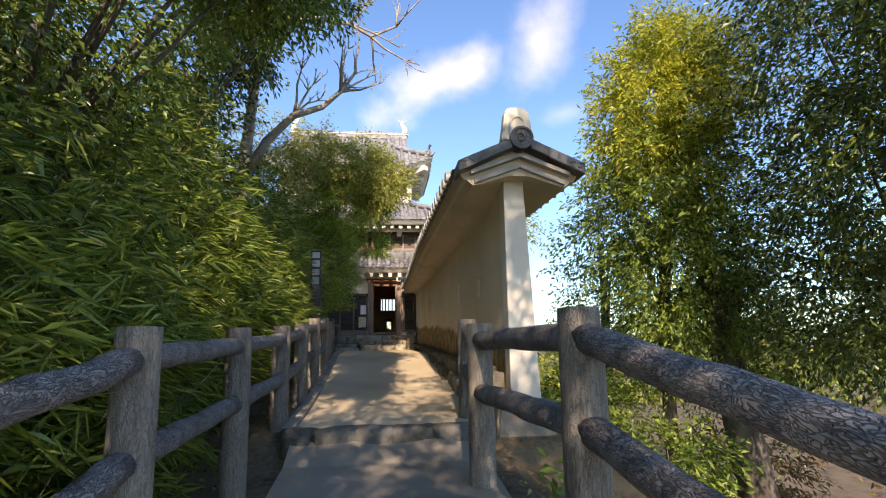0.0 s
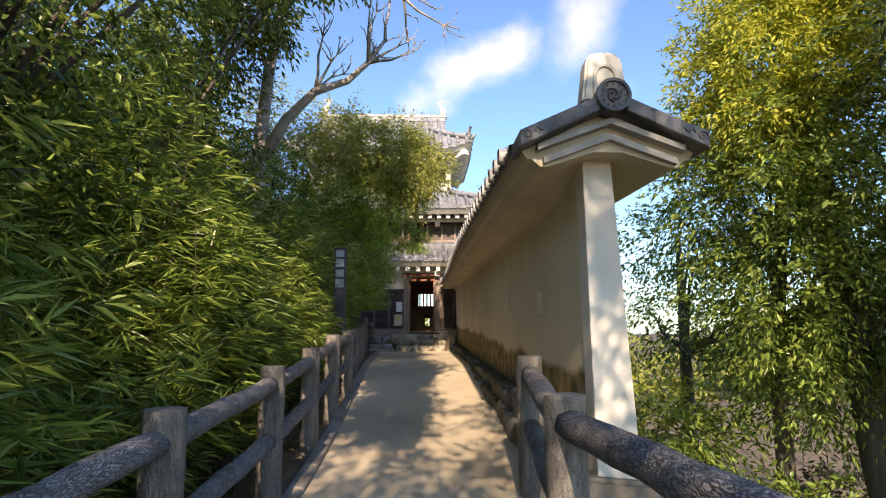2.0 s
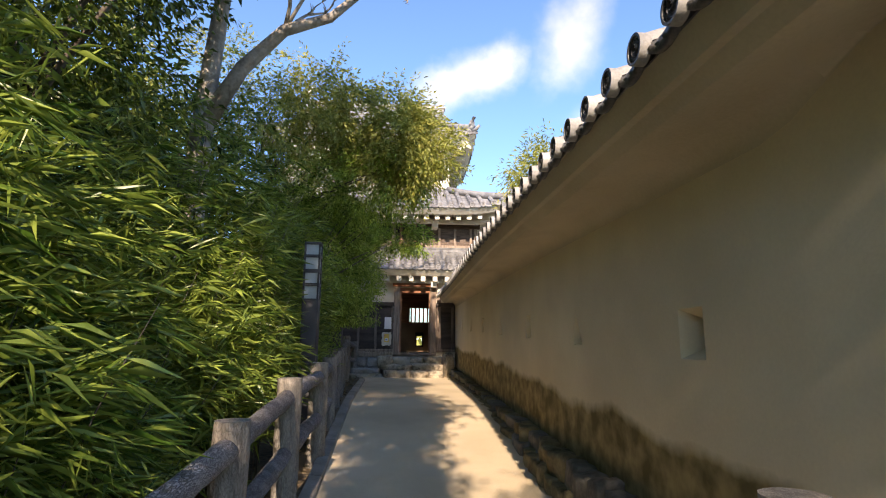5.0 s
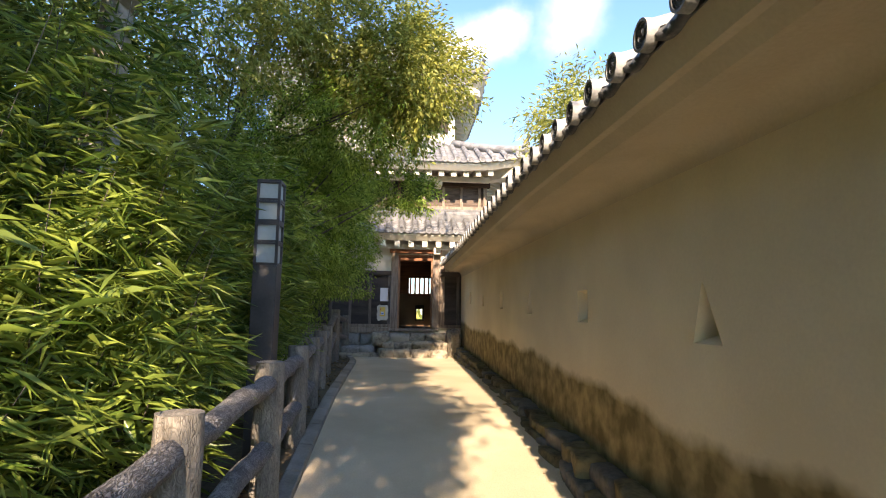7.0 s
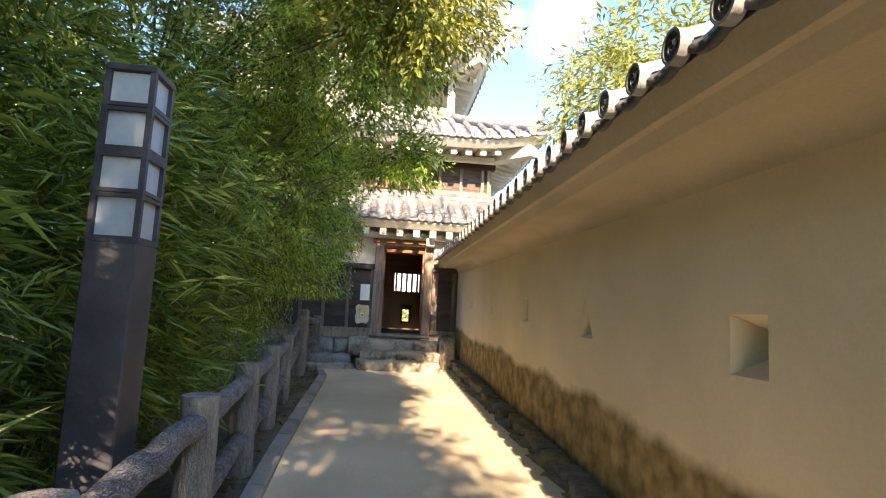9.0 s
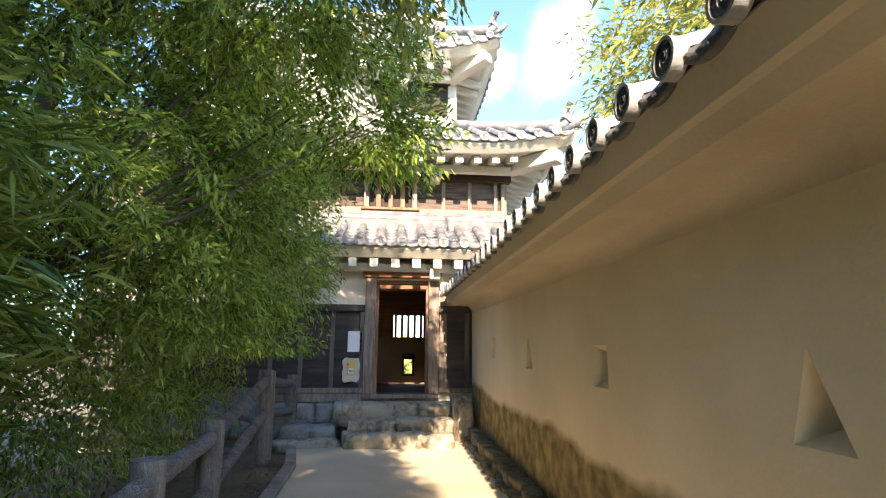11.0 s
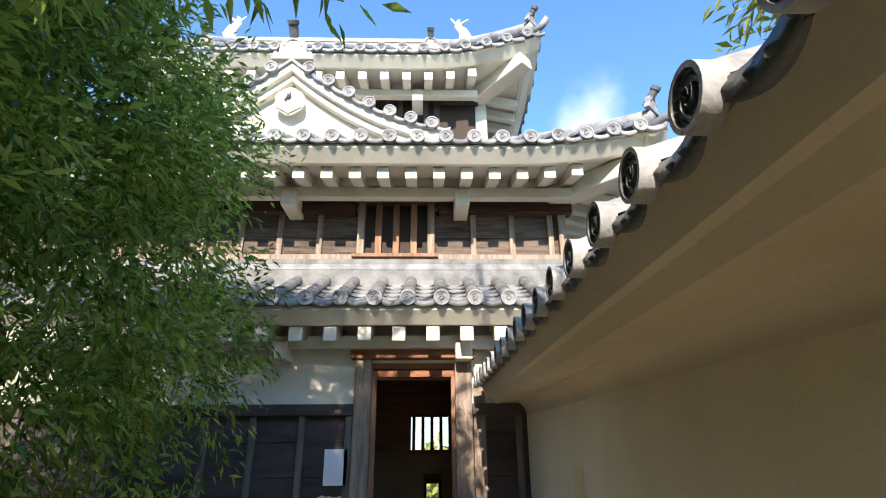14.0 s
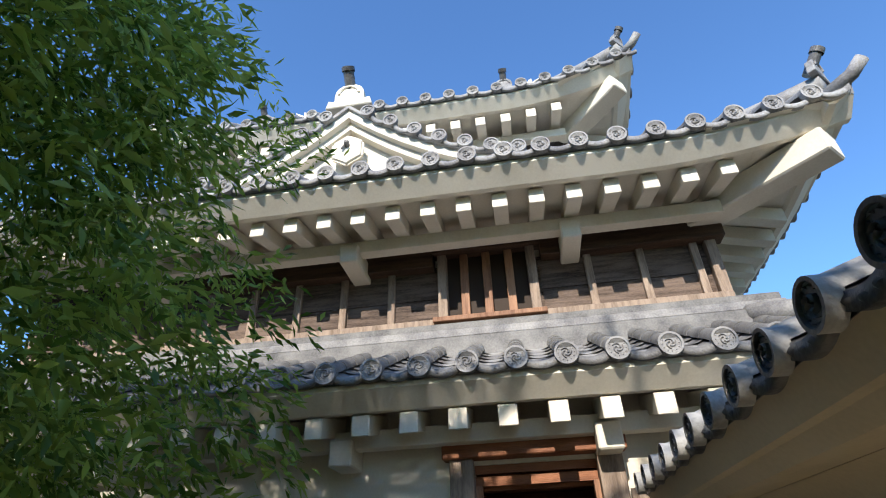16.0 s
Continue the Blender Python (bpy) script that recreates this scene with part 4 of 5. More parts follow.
def roof(name, xl, xr, yf, z_of, slope, run_of, wall_y, spacing, first, raf_y, raf_dz, raf_first, raf_gap, beam_y, brackets, disc=0.083, soffit_in=0.0, tile=None):
    """A front roof and its right-hand return: bed, plaster eave, rafters, tile columns and pan tiles."""
    tile = tile or M_TILE_PALE
    ang = radians(slope)
    tan = math.tan(ang)
    xs = list(np.linspace(xl, xr, 48))
    bm = bmesh.new()
    rows = []
    for x in xs:
        run = max(0.02, run_of(x))
        z = z_of(x)
        rows.append([bm.verts.new(p) for p in ((x, yf + 0.02, z - 0.04), (x, yf + run, z - 0.04 + run * tan), (x, yf + run + 0.02, z - 0.12 + run * tan), (x, yf + 0.03, z - 0.075))])
    for a, b in zip(rows, rows[1:]):
        for k in range(4):
            bm.faces.new((a[k], b[k], b[(k + 1) % 4], a[(k + 1) % 4]))
    bmesh.ops.recalc_face_normals(bm, faces=bm.faces[:])
    bed = part("roof", bm, M_TILE_PALE, TOWER, "grey tiled roof")
    # plaster eave: fascia and underside
    bm = bmesh.new()
    rows = []
    for x in xs:
        z = z_of(x)
        zi = z_of((xl + xr) / 2)
        rows.append([bm.verts.new(p) for p in ((x, yf + 0.05, z - 0.078), (x, yf + 0.05, z - 0.115), (x, yf + 0.20, z - 0.235), (x, yf + 0.26, z - 0.235), (x, yf + 0.28, z - 0.19), (x, wall_y + 0.05, zi - 0.06 + soffit_in), (x, wall_y + 0.05, zi + 0.02 + soffit_in))])
    for a, b in zip(rows, rows[1:]):
        for k in range(6):
            bm.faces.new((a[k], b[k], b[k + 1], a[k + 1]))
    bmesh.ops.recalc_face_normals(bm, faces=bm.faces[:])
    part("eave", bm, M_WHITE, bed, "white plastered eave")
    # rafters
    x = raf_first
    rme = rafter_mesh(wall_y - raf_y)
    while x < xr - 0.95:
        if x > xl + 0.9:
            piece("rafter", rme, bed, pose(x, raf_y, z_of(x) + raf_dz))
        x += raf_gap
    z = z_of((xl + xr) / 2) + raf_dz
    part("eave_beam", boxed(xl + 1.0, xr - 1.0, beam_y, beam_y + 0.13, z - 0.085, z + 0.05, bevel=0.006), M_WHITE, bed)
    for x in brackets:
        part("bracket", boxed(x - 0.09, x + 0.09, beam_y - 0.07, wall_y, z - 0.215, z - 0.02, bevel=0.012), M_WHITE, bed)
    # tile columns
    meshes = {}
    x = first
    while x < xr - 0.12:
        run = run_of(x)
        if x > xl and run > 0.1:
            key = round(run, 1)
            if key not in meshes:
                meshes[key] = (round_tile_mesh("round_tile", 0.072, key / math.cos(ang), ang, tile, disc, M_TILE_PALE), pan_tile_mesh("pan_tile", spacing - 0.10, key / math.cos(ang), ang, tile, 0.055))
            piece("round_tile", meshes[key][0], bed, pose(x, yf, z_of(x)))
            piece("pan_tile", meshes[key][1], bed, pose(x + spacing / 2, yf + 0.012, (z_of(x) + z_of(x + spacing / 2)) / 2 - 0.015))
        x += spacing
    # the return along the tower's right side
    depth = 4.5
    def zr(y):
        return z_of(xr - min(y - yf, 3.0))
    ys = list(np.linspace(yf, yf + depth, 24))
    bm = bmesh.new()
    rows = []
    for y in ys:
        run = max(0.02, min(y - yf, run_of(xl + (xr - xl) / 2)))
        zz = zr(y)
        rows.append([bm.verts.new(p) for p in ((xr, y, zz - 0.03), (xr - run, y, zz - 0.03 + run * tan), (xr - run - 0.02, y, zz - 0.11 + run * tan), (xr - 0.03, y, zz - 0.085))])
    for a, b in zip(rows, rows[1:]):
        for k in range(4):
            bm.faces.new((a[k], b[k], b[(k + 1) % 4], a[(k + 1) % 4]))
    bmesh.ops.recalc_face_normals(bm, faces=bm.faces[:])
    side = part("side_roof", bm, M_TILE_PALE, TOWER, "grey tiled side roof")
    bm = bmesh.new()
    rows = []
    inner = xr - (wall_y - yf)
    zi = z_of((xl + xr) / 2)
    for y in ys:
        zz = zr(y)
        rows.append([bm.verts.new(p) for p in ((xr - 0.05, y, zz - 0.088), (xr - 0.05, y, zz - 0.115), (xr - 0.20, y, zz - 0.235), (xr - 0.26, y, zz - 0.235), (xr - 0.28, y, zz - 0.19), (inner - 0.02, y, zi - 0.06 + soffit_in))])
    for a, b in zip(rows, rows[1:]):
        for k in range(5):
            bm.faces.new((a[k], b[k], b[k + 1], a[k + 1]))
    bmesh.ops.recalc_face_normals(bm, faces=bm.faces[:])
    part("eave", bm, M_WHITE, side)
    rme = rafter_mesh(wall_y - raf_y)
    y = raf_y + 0.9
    while y < yf + depth:
        piece("rafter", rme, side, pose(xr - (raf_y - yf), y, zr(y) + raf_dz, 0, 0, 90))
        y += raf_gap
    y = yf + 0.30
    while y < yf + depth:
        key = max(0.2, round(min(y - yf, run_of((xl + xr) / 2)), 1))
        if key not in meshes:
            meshes[key] = (round_tile_mesh("round_tile", 0.072, key / math.cos(ang), ang, tile, disc, M_TILE_PALE), pan_tile_mesh("pan_tile", spacing - 0.10, key / math.cos(ang), ang, tile, 0.055))
        piece("round_tile", meshes[key][0], side, pose(xr, y, zr(y), 0, 0, 90))
        piece("pan_tile", meshes[key][1], side, pose(xr - 0.012, y + spacing / 2, zr(y) - 0.015, 0, 0, 90))
        y += spacing
    # hip beam under the corner and hip ridge above it
    bm = bmesh.new()
    zc = z_of(xr)
    a, b = Vector((xr - (wall_y - yf) + 0.05, wall_y - 0.05, zi - 0.22)), Vector((xr - 0.24, yf + 0.20, zc - 0.47))
    d = (b - a).normalized()
    s = d.cross(Vector((0, 0, 1))).normalized() * 0.14
    u = s.cross(d).normalized() * 0.12
    ends = [[bm.verts.new(p + i * s + j * u) for i, j in ((-1, -1), (1, -1), (1, 1), (-1, 1))] for p in (a, b)]
    for k in range(4):
        bm.faces.new((ends[0][k], ends[0][(k + 1) % 4], ends[1][(k + 1) % 4], ends[1][k]))
    bm.faces.new(ends[0])
    bm.faces.new(ends[1][::-1])
    bmesh.ops.recalc_face_normals(bm, faces=bm.faces[:])
    bmesh.ops.bevel(bm, geom=bm.edges[:], offset=0.015, segments=1, affect="EDGES")
    part("hip_beam", bm, M_WHITE, bed)
    bm = bmesh.new()
    reach = min(run_of((xl + xr) / 2), 1.9)
    hp = []
    for k in range(7):
        f = 0.12 + (reach - 0.12) * k / 6
        hp.append((xr - f, yf + f, z_of(xr - f) + f * tan + 0.08))
    tube(bm, hp, [0.10] * 7, 10)
    part("hip_ridge", bm, M_TILE_PALE, bed, smooth=True)
    end_ornament(bed, Vector(hp[0]) + Vector((0, 0, 0.10)), radians(45), 0.62)
    bm = bmesh.new()
    tube(bm, [(xr - 0.16, yf + 0.16, zc - 0.02), (xr + 0.02, yf - 0.02, zc + 0.05), (xr + 0.10, yf - 0.10, zc + 0.14)], [0.062, 0.058, 0.055], 12)
    part("corner_tile", bm, M_TILE_PALE, bed, smooth=True)
    return bed


def end_ornament(parent, at, turn, size=1.0, bar=True, material=None):
    """A ridge-end tile: arched plate with a moulded rim, shoulders and a round tile pointing up and out."""
    bm = bmesh.new()
    pts = []
    for k in range(13):
        a = math.pi * k / 12
        pts.append((math.cos(a) * 0.17 * size, (0.14 + math.sin(a) * 0.16) * size))
    pts = [(0.27 * size, -0.06 * size), (0.24 * size, 0.06 * size), (0.17 * size, 0.04 * size)] + pts + [(-0.17 * size, 0.04 * size), (-0.24 * size, 0.06 * size), (-0.27 * size, -0.06 * size)]
    prism(bm, pts, -0.05 * size, 0.06 * size)
    bmesh.ops.bevel(bm, geom=bm.edges[:], offset=0.012 * size, segments=1, affect="EDGES")
    rim = [(math.cos(math.pi * k / 12) * 0.115 * size, -0.06 * size, (0.13 + math.sin(math.pi * k / 12) * 0.11) * size) for k in range(13)]
    tube(bm, rim, [0.016 * size] * 13, 6)
    bmesh.ops.recalc_face_normals(bm, faces=bm.faces[:])
    m = Matrix.Translation(at) @ Matrix.Rotation(turn, 4, "Z")
    bmesh.ops.transform(bm, matrix=m, verts=bm.verts[:])
    part("ridge_end_tile", bm, material or M_TILE_PALE, parent)
    if bar:
        bm = crest(bmesh.new(), 0.075 * max(size, 0.8), -0.0)
        tube(bm, [(0, 0.02, 0), (0, 0.34 * size + 0.05, 0)], [0.062 * max(size, 0.8)] * 2, 14)
        bmesh.ops.recalc_face_normals(bm, faces=bm.faces[:])
        bmesh.ops.transform(bm, matrix=m @ pose(0, -0.16 * size, 0.45 * size, -52, 0, 0), verts=bm.verts[:])
        part("finial_tile", bm, M_TILE, parent)


# darker tile columns on the lower roof stand in for tree shade
LOW = roof("lower", -4.9, 3.42, 18.25, lifted(3.075, -9, 3.42, 0.16, 1.3), 26, lambda x: min(1.02, 3.42 - x), 19.0, 0.343, -4.765 + 0.0, 18.47, -0.335, -4.69, 0.355, 18.76, (-2.95, -1.0, 0.97), tile=M_TILE_MID)
MID = roof("middle", -5.9, 3.38, 18.2, lifted(4.945, -5.9, 3.38, 0.26, 1.9), 27, lambda x: max(0.02, min(2.72, 3.38 - x, x + 5.9)), 19.42, 0.321, -4.35, 18.5, -0.31, -4.18, 0.326, 18.95, (-3.3, -1.12, 1.0))
TOP = roof("upper", -4.9, 2.42, 19.85, lifted(7.625, -4.9, 2.42, 0.42, 2.0), 40, lambda x: max(0.02, 2.65 if -3.85 < x < 1.37 else min(2.65, 2.42 - x, x + 4.9)), 20.9, 0.3365, -4.54, 20.1, -0.35, -4.4, 0.356, 20.5, (-2.9, 0.4))


def ridge_band():
    """Pale stacked tiles where the lower roof meets the wall above."""
    b = part("ridge_band", boxed(-4.9, 2.75, 19.18, 19.5, 3.44, 3.68, bevel=0.01), M_TILE_MID, LOW, "pale stacked ridge tiles")
    part("ridge_course", boxed(-4.9, 2.72, 19.20, 19.5, 3.68, 3.765, bevel=0.01), M_TILE_PALE, b)
    part("ridge_course", boxed(-4.9, 2.70, 19.23, 19.5, 3.765, 3.84, bevel=0.01), M_TILE_MID, b)


ridge_band()


def middle_storey():
    t = TOWER
    part("wall", boxed(-4.85, 2.35, 19.42, 19.62, 3.2, 5.1), M_WHITE, t, "white plaster wall of the middle storey")
    part("wall", boxed(2.15, 2.35, 19.62, 23.8, 3.2, 5.1), M_WHITE, t)
    b = part("boarding", boxed(-4.85, 2.36, 19.395, 19.42, 3.84, 4.55), M_BOARD, t, "weathered brown board cladding")
    rng = random.Random(9)
    posts = [-4.8, -4.28, -3.78, -3.28, -2.78, -2.28, -1.79, -1.30, -0.80, 1.165, 1.665, 2.165]
    for x0, x1 in zip([-4.8, -4.28, -3.78, -3.28, -2.78, -2.28, -1.79, -1.30, -0.80, 0.68, 1.165, 1.665], [-4.28, -3.78, -3.28, -2.78, -2.28, -1.79, -1.30, -0.80, -0.31, 1.165, 1.665, 2.165]):
        for z0, z1 in ((3.93, 4.165), (4.175, 4.5)):
            part("board", boxed(x0 + 0.02, x1 - 0.02, 19.372 + rng.uniform(-0.004, 0.004), 19.394, z0, z1), M_BOARD, b)
    for x in posts:
        part("batten", boxed(x - 0.036, x + 0.036, 19.33, 19.372, 3.92, 4.52, bevel=0.005), M_POST, b)
    part("corner_batten", boxed(2.27, 2.37, 19.31, 19.40, 3.9, 4.54, bevel=0.006), M_POST, b)
    part("base_rail", boxed(-4.85, 2.37, 19.30, 19.40, 3.845, 3.925, bevel=0.006), M_POST, b)
    part("head_rail", boxed(-4.88, -0.36, 19.24, 19.42, 4.48, 4.67, bevel=0.006), M_DARKBEAM, b)
    part("head_rail", boxed(0.72, 2.45, 19.24, 19.42, 4.48, 4.67, bevel=0.006), M_DARKBEAM, b)
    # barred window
    # near-black sheet on the wall paints the unlit room behind the bars
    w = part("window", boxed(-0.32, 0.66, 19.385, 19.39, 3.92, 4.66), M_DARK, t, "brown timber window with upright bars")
    part("window_sill", boxed(-0.37, 0.71, 19.25, 19.385, 3.875, 3.925, bevel=0.006), M_WOOD, w)
    part("window_head", boxed(-0.37, 0.73, 19.22, 19.385, 4.62, 4.72, bevel=0.006), M_DARKBEAM, w)
    for x in (-0.27, 0.62):
        part("window_jamb", boxed(x - 0.045, x + 0.045, 19.27, 19.385, 3.925, 4.62, bevel=0.005), M_POST, w)
    for k in range(3):
        x = -0.05 + 0.225 * k
        part("window_bar", boxed(x - 0.04, x + 0.04, 19.30, 19.37, 3.925, 4.62, bevel=0.005), M_WOOD, w)


middle_storey()


def upper_storey():
    t = TOWER
    part("wall", boxed(-4.1, 1.6, 20.9, 21.1, 5.4, 7.9), M_WHITE, t, "white plaster wall of the top storey")
    part("wall", boxed(1.4, 1.6, 21.1, 24.1, 5.4, 7.9), M_WHITE, t)
    # dark panel in place of an opening: the room's darkness as colour
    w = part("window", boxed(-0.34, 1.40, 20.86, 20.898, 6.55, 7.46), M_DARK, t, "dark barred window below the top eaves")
    part("window_head", boxed(-0.40, 0.74, 20.80, 20.9, 7.40, 7.50), M_WOOD, w)
    part("head_rail", boxed(0.74, 1.45, 20.80, 20.9, 7.27, 7.36), M_BLACK, w)
    part("window_jamb", boxed(0.68, 0.78, 20.80, 20.86, 6.55, 7.40), M_BLACK, w)
    for k in range(4):
        part("window_bar", boxed(-0.16 + 0.22 * k, -0.08 + 0.22 * k, 20.81, 20.86, 6.55, 7.40), M_BLACK, w)
    # back half of the roof, gable end and main ridge
    bm = prism(bmesh.new(), [(22.5, 9.85), (22.5, 9.70), (25.3, 7.55), (25.3, 7.65)], -3.9, 1.45, axis="x")
    part("back_roof", bm, M_TILE_PALE, TOP)
    part("gable", prism(bmesh.new(), [(20.9, 8.45), (22.5, 9.8), (24.1, 8.45)], 1.0, 1.1, axis="x"), M_WHITE, TOP)
    r = part("main_ridge", boxed(-3.9, 1.5, 22.36, 22.64, 9.75, 10.08, bevel=0.02), M_TILE_PALE, TOP, "stacked main ridge")
    part("ridge_course", boxed(-3.95, 1.55, 22.33, 22.67, 9.95, 9.99), M_WHITE, r)
    # descending ridge on the front slope
    for x in (0.62, -3.1):
        bm = bmesh.new()
        tube(bm, [(x, 20.18 + 0.37 * k, 7.625 + (0.33 + 0.37 * k) * math.tan(radians(40)) + 0.10) for k in range(7)], [0.10] * 7, 10)
        part("descending_ridge", bm, M_TILE_PALE, TOP, smooth=True)
        end_ornament(TOP, Vector((x, 20.12, 7.86)), 0, 0.72)
    for x in (1.35, -3.75):
        bm = bmesh.new()
        s = 1 if x > 0 else -1
        tube(bm, [(x, 22.5, 10.05), (x + 0.06 * s, 22.5, 10.22), (x, 22.5, 10.40), (x - 0.12 * s, 22.5, 10.55), (x - 0.10 * s, 22.5, 10.72)], [0.13, 0.15, 0.11, 0.07, 0.02], 8)
        for k in range(3):
            tube(bm, [(x - 0.10 * s, 22.5, 10.55), (x + (-0.26 + 0.2 * k) * s, 22.5, 10.76)], [0.05, 0.01], 6)
        tagged(part("roof_fish_statue", bm, M_WHITE, smooth=True), "pale fish-shaped statue on the end of the roof ridge", "statue", "roof fish statues")


upper_storey()


def front_gable():
    """The triangular gable standing on the middle roof."""
    def rake(u):
        return 6.58 - 0.90 * u + 0.18 * u * u
    us = [0.1 * k for k in range(21)]
    g = part("gable", prism(bmesh.new(), [(CX - 1.95, 5.2), (CX + 1.95, 5.2), (CX + 1.7, 5.32), (CX, 6.42), (CX - 1.7, 5.32)], 19.10, 19.2), M_WHITE, TOWER, "white plaster gable on the middle roof")
    for side in (-1, 1):
        for lo, hi, y0, y1 in ((-0.26, -0.11, 18.98, 19.1), (-0.15, -0.05, 18.90, 19.1)):
            pts = [(CX + side * u, rake(u) + hi) for u in us] + [(CX + side * u, rake(u) + lo - 0.02) for u in us[::-1]]
            part("bargeboard", prism(bmesh.new(), pts, y0, y1), M_WHITE, g)
        bm = bmesh.new()
        rows = []
        for u in us:
            z = rake(u)
            rows.append([bm.verts.new(p) for p in ((CX + side * u, 18.86, z), (CX + side * u, 20.95, z), (CX + side * u, 20.95, z - 0.05), (CX + side * u, 18.86, z - 0.05))])
        for a, b in zip(rows, rows[1:]):
            for k in range(4):
                bm.faces.new((a[k], b[k], b[(k + 1) % 4], a[(k + 1) % 4]))
        bmesh.ops.recalc_face_normals(bm, faces=bm.faces[:])
        part("roof", bm, M_TILE_PALE, g)
        me = round_tile_mesh("round_tile", 0.068, 2.0, 0.0, M_TILE_PALE, 0.083)
        lip = pan_tile_mesh("pan_tile", 0.21, 0.3, 0.0, M_TILE_PALE, 0.05)
        for k in range(7):
            u = 0.25 + 0.272 * k
            piece("round_tile", me, g, pose(CX + side * u, 18.84, rake(u) + 0.03))
            w = u + 0.136
            ang = math.degrees(math.atan(0.9 - 0.36 * w))
            piece("pan_tile", lip, g, pose(CX + side * w, 18.86, rake(w) + 0.012, 0, side * ang, 0))
    bm = bmesh.new()
    tube(bm, [(CX, 18.95, 6.62), (CX, 20.9, 6.62)], [0.12, 0.12], 12)
    part("ridge", bm, M_TILE_PALE, g, smooth=True)
    end_ornament(g, Vector((CX, 18.90, 6.62)), 0, 1.05, material=M_WHITE)
    # hanging ornament
    hexa = [(CX + 0.24 * math.sin(math.pi * k / 3) * (0.9 if k % 3 else 1), 5.95 + 0.23 * math.cos(math.pi * k / 3)) for k in range(6)]
    bm = prism(bmesh.new(), hexa, 18.93, 19.0)
    bmesh.ops.bevel(bm, geom=bm.edges[:], offset=0.025, segments=2, affect="EDGES")
    p = part("pendant", bm, M_WHITE, g, "white plaster pendant")
    bm = bmesh.new()
    tube(bm, [(CX, 18.935, 6.0), (CX, 18.86, 6.0)], [0.035, 0.02], 8)
    tube(bm, [(CX + 0.01, 18.92, 6.05), (CX - 0.05, 18.90, 5.93)], [0.02, 0.012], 6)
    part("peg", bm, M_TILE, p)


front_gable()

# ---- plants ----
def leaf_mesh(name, pos, direc, size, width, material, rng, fold=0.25, mid=0.45):
    """Many small folded leaves in one mesh: pos and direc are (n, 3) arrays."""
    n = len(pos)
    d = direc / np.maximum(np.linalg.norm(direc, axis=1, keepdims=True), 1e-6)
    r = rng.normal(size=(n, 3))
    s = np.cross(d, r)
    s /= np.maximum(np.linalg.norm(s, axis=1, keepdims=True), 1e-6)
    u = np.cross(s, d)
    ln = (size * rng.uniform(0.65, 1.25, (n, 1)))
    wd = ln * width * rng.uniform(0.8, 1.2, (n, 1))
    tip = pos + d * ln - np.array([0, 0, 1.0]) * ln * rng.uniform(0.0, 0.3, (n, 1))
    m = pos + d * ln * mid
    a = m + s * wd * 0.5 + u * wd * fold
    b = m - s * wd * 0.5 + u * wd * fold
    co = np.stack([pos, a, tip, b], axis=1).reshape(-1, 3).astype(np.float32)
    base = (np.arange(n) * 4)[:, None]
    idx = np.concatenate([base, base + 1, base + 2, base, base + 2, base + 3], axis=1).reshape(-1).astype(np.int32)
    me = bpy.data.meshes.new(name)
    me.vertices.add(n * 4)
    me.vertices.foreach_set("co", co.reshape(-1))
    me.loops.add(n * 6)
    me.loops.foreach_set("vertex_index", idx)
    me.polygons.add(n * 2)
    me.polygons.foreach_set("loop_start", np.arange(0, n * 6, 3, dtype=np.int32))
    me.update(calc_edges=True)
    me.materials.append(material)
    return me


def crown_points(rng, blobs, per_clump, clump=0.28):
    """Leaves in flat twig sprays around uneven blobs (x, y, z, rx, ry, rz, sprays), with hollows between the boughs: places and ways."""
    pos, way = [], []
    for x, y, z, rx, ry, rz, k in blobs:
        m = int(k * 1.55)
        v = rng.normal(size=(m, 3))
        v /= np.linalg.norm(v, axis=1, keepdims=True)
        rad = rng.uniform(0.30, 1.0, (m, 1)) ** 0.6
        ripple = 1 + 0.16 * np.sin(v[:, :1] * 7 + x) + 0.14 * np.sin(v[:, 1:2] * 9 + y) + 0.1 * np.sin(v[:, 2:] * 8 + z)
        c = np.array([x, y, z]) + v * rad * ripple * np.array([rx, ry, rz])
        f = 2.1 / clump
        bough = np.sin(f * c[:, 0] + 1.5 * np.sin(f * 0.6 * c[:, 1])) + np.sin(f * 0.9 * c[:, 1] + 1.4 * np.sin(f * 0.7 * c[:, 2])) + np.sin(f * 1.15 * c[:, 2] + 1.6 * np.sin(f * 0.5 * c[:, 0]))
        order = np.argsort(-(bough + rng.normal(0, 0.45, m)))[:k]
        c, v = c[order], v[order]
        out = v + rng.normal(size=(k, 3)) * 0.45
        out[:, 2] -= 0.10
        out /= np.linalg.norm(out, axis=1, keepdims=True)
        side = np.cross(out, rng.normal(size=(k, 3)) * 0.5 + np.array([0, 0, 1.0]))
        side /= np.maximum(np.linalg.norm(side, axis=1, keepdims=True), 1e-6)
        for j in range(per_clump):
            u = (j + rng.uniform(0, 1, (k, 1))) / per_clump
            hand = 1 if j % 2 else -1
            p = c + out * clump * (u * 1.7 - 0.5) + side * hand * clump * 0.10 + rng.normal(size=(k, 3)) * clump * 0.13
            p[:, 2:] -= 0.3 * clump * u * u
            w = out * (0.45 + 0.5 * u) + side * hand * (0.95 - 0.5 * u) + rng.normal(size=(k, 3)) * 0.32
            w[:, 2] -= 0.22
            pos.append(p)
            way.append(w)
    return np.concatenate(pos), np.concatenate(way)


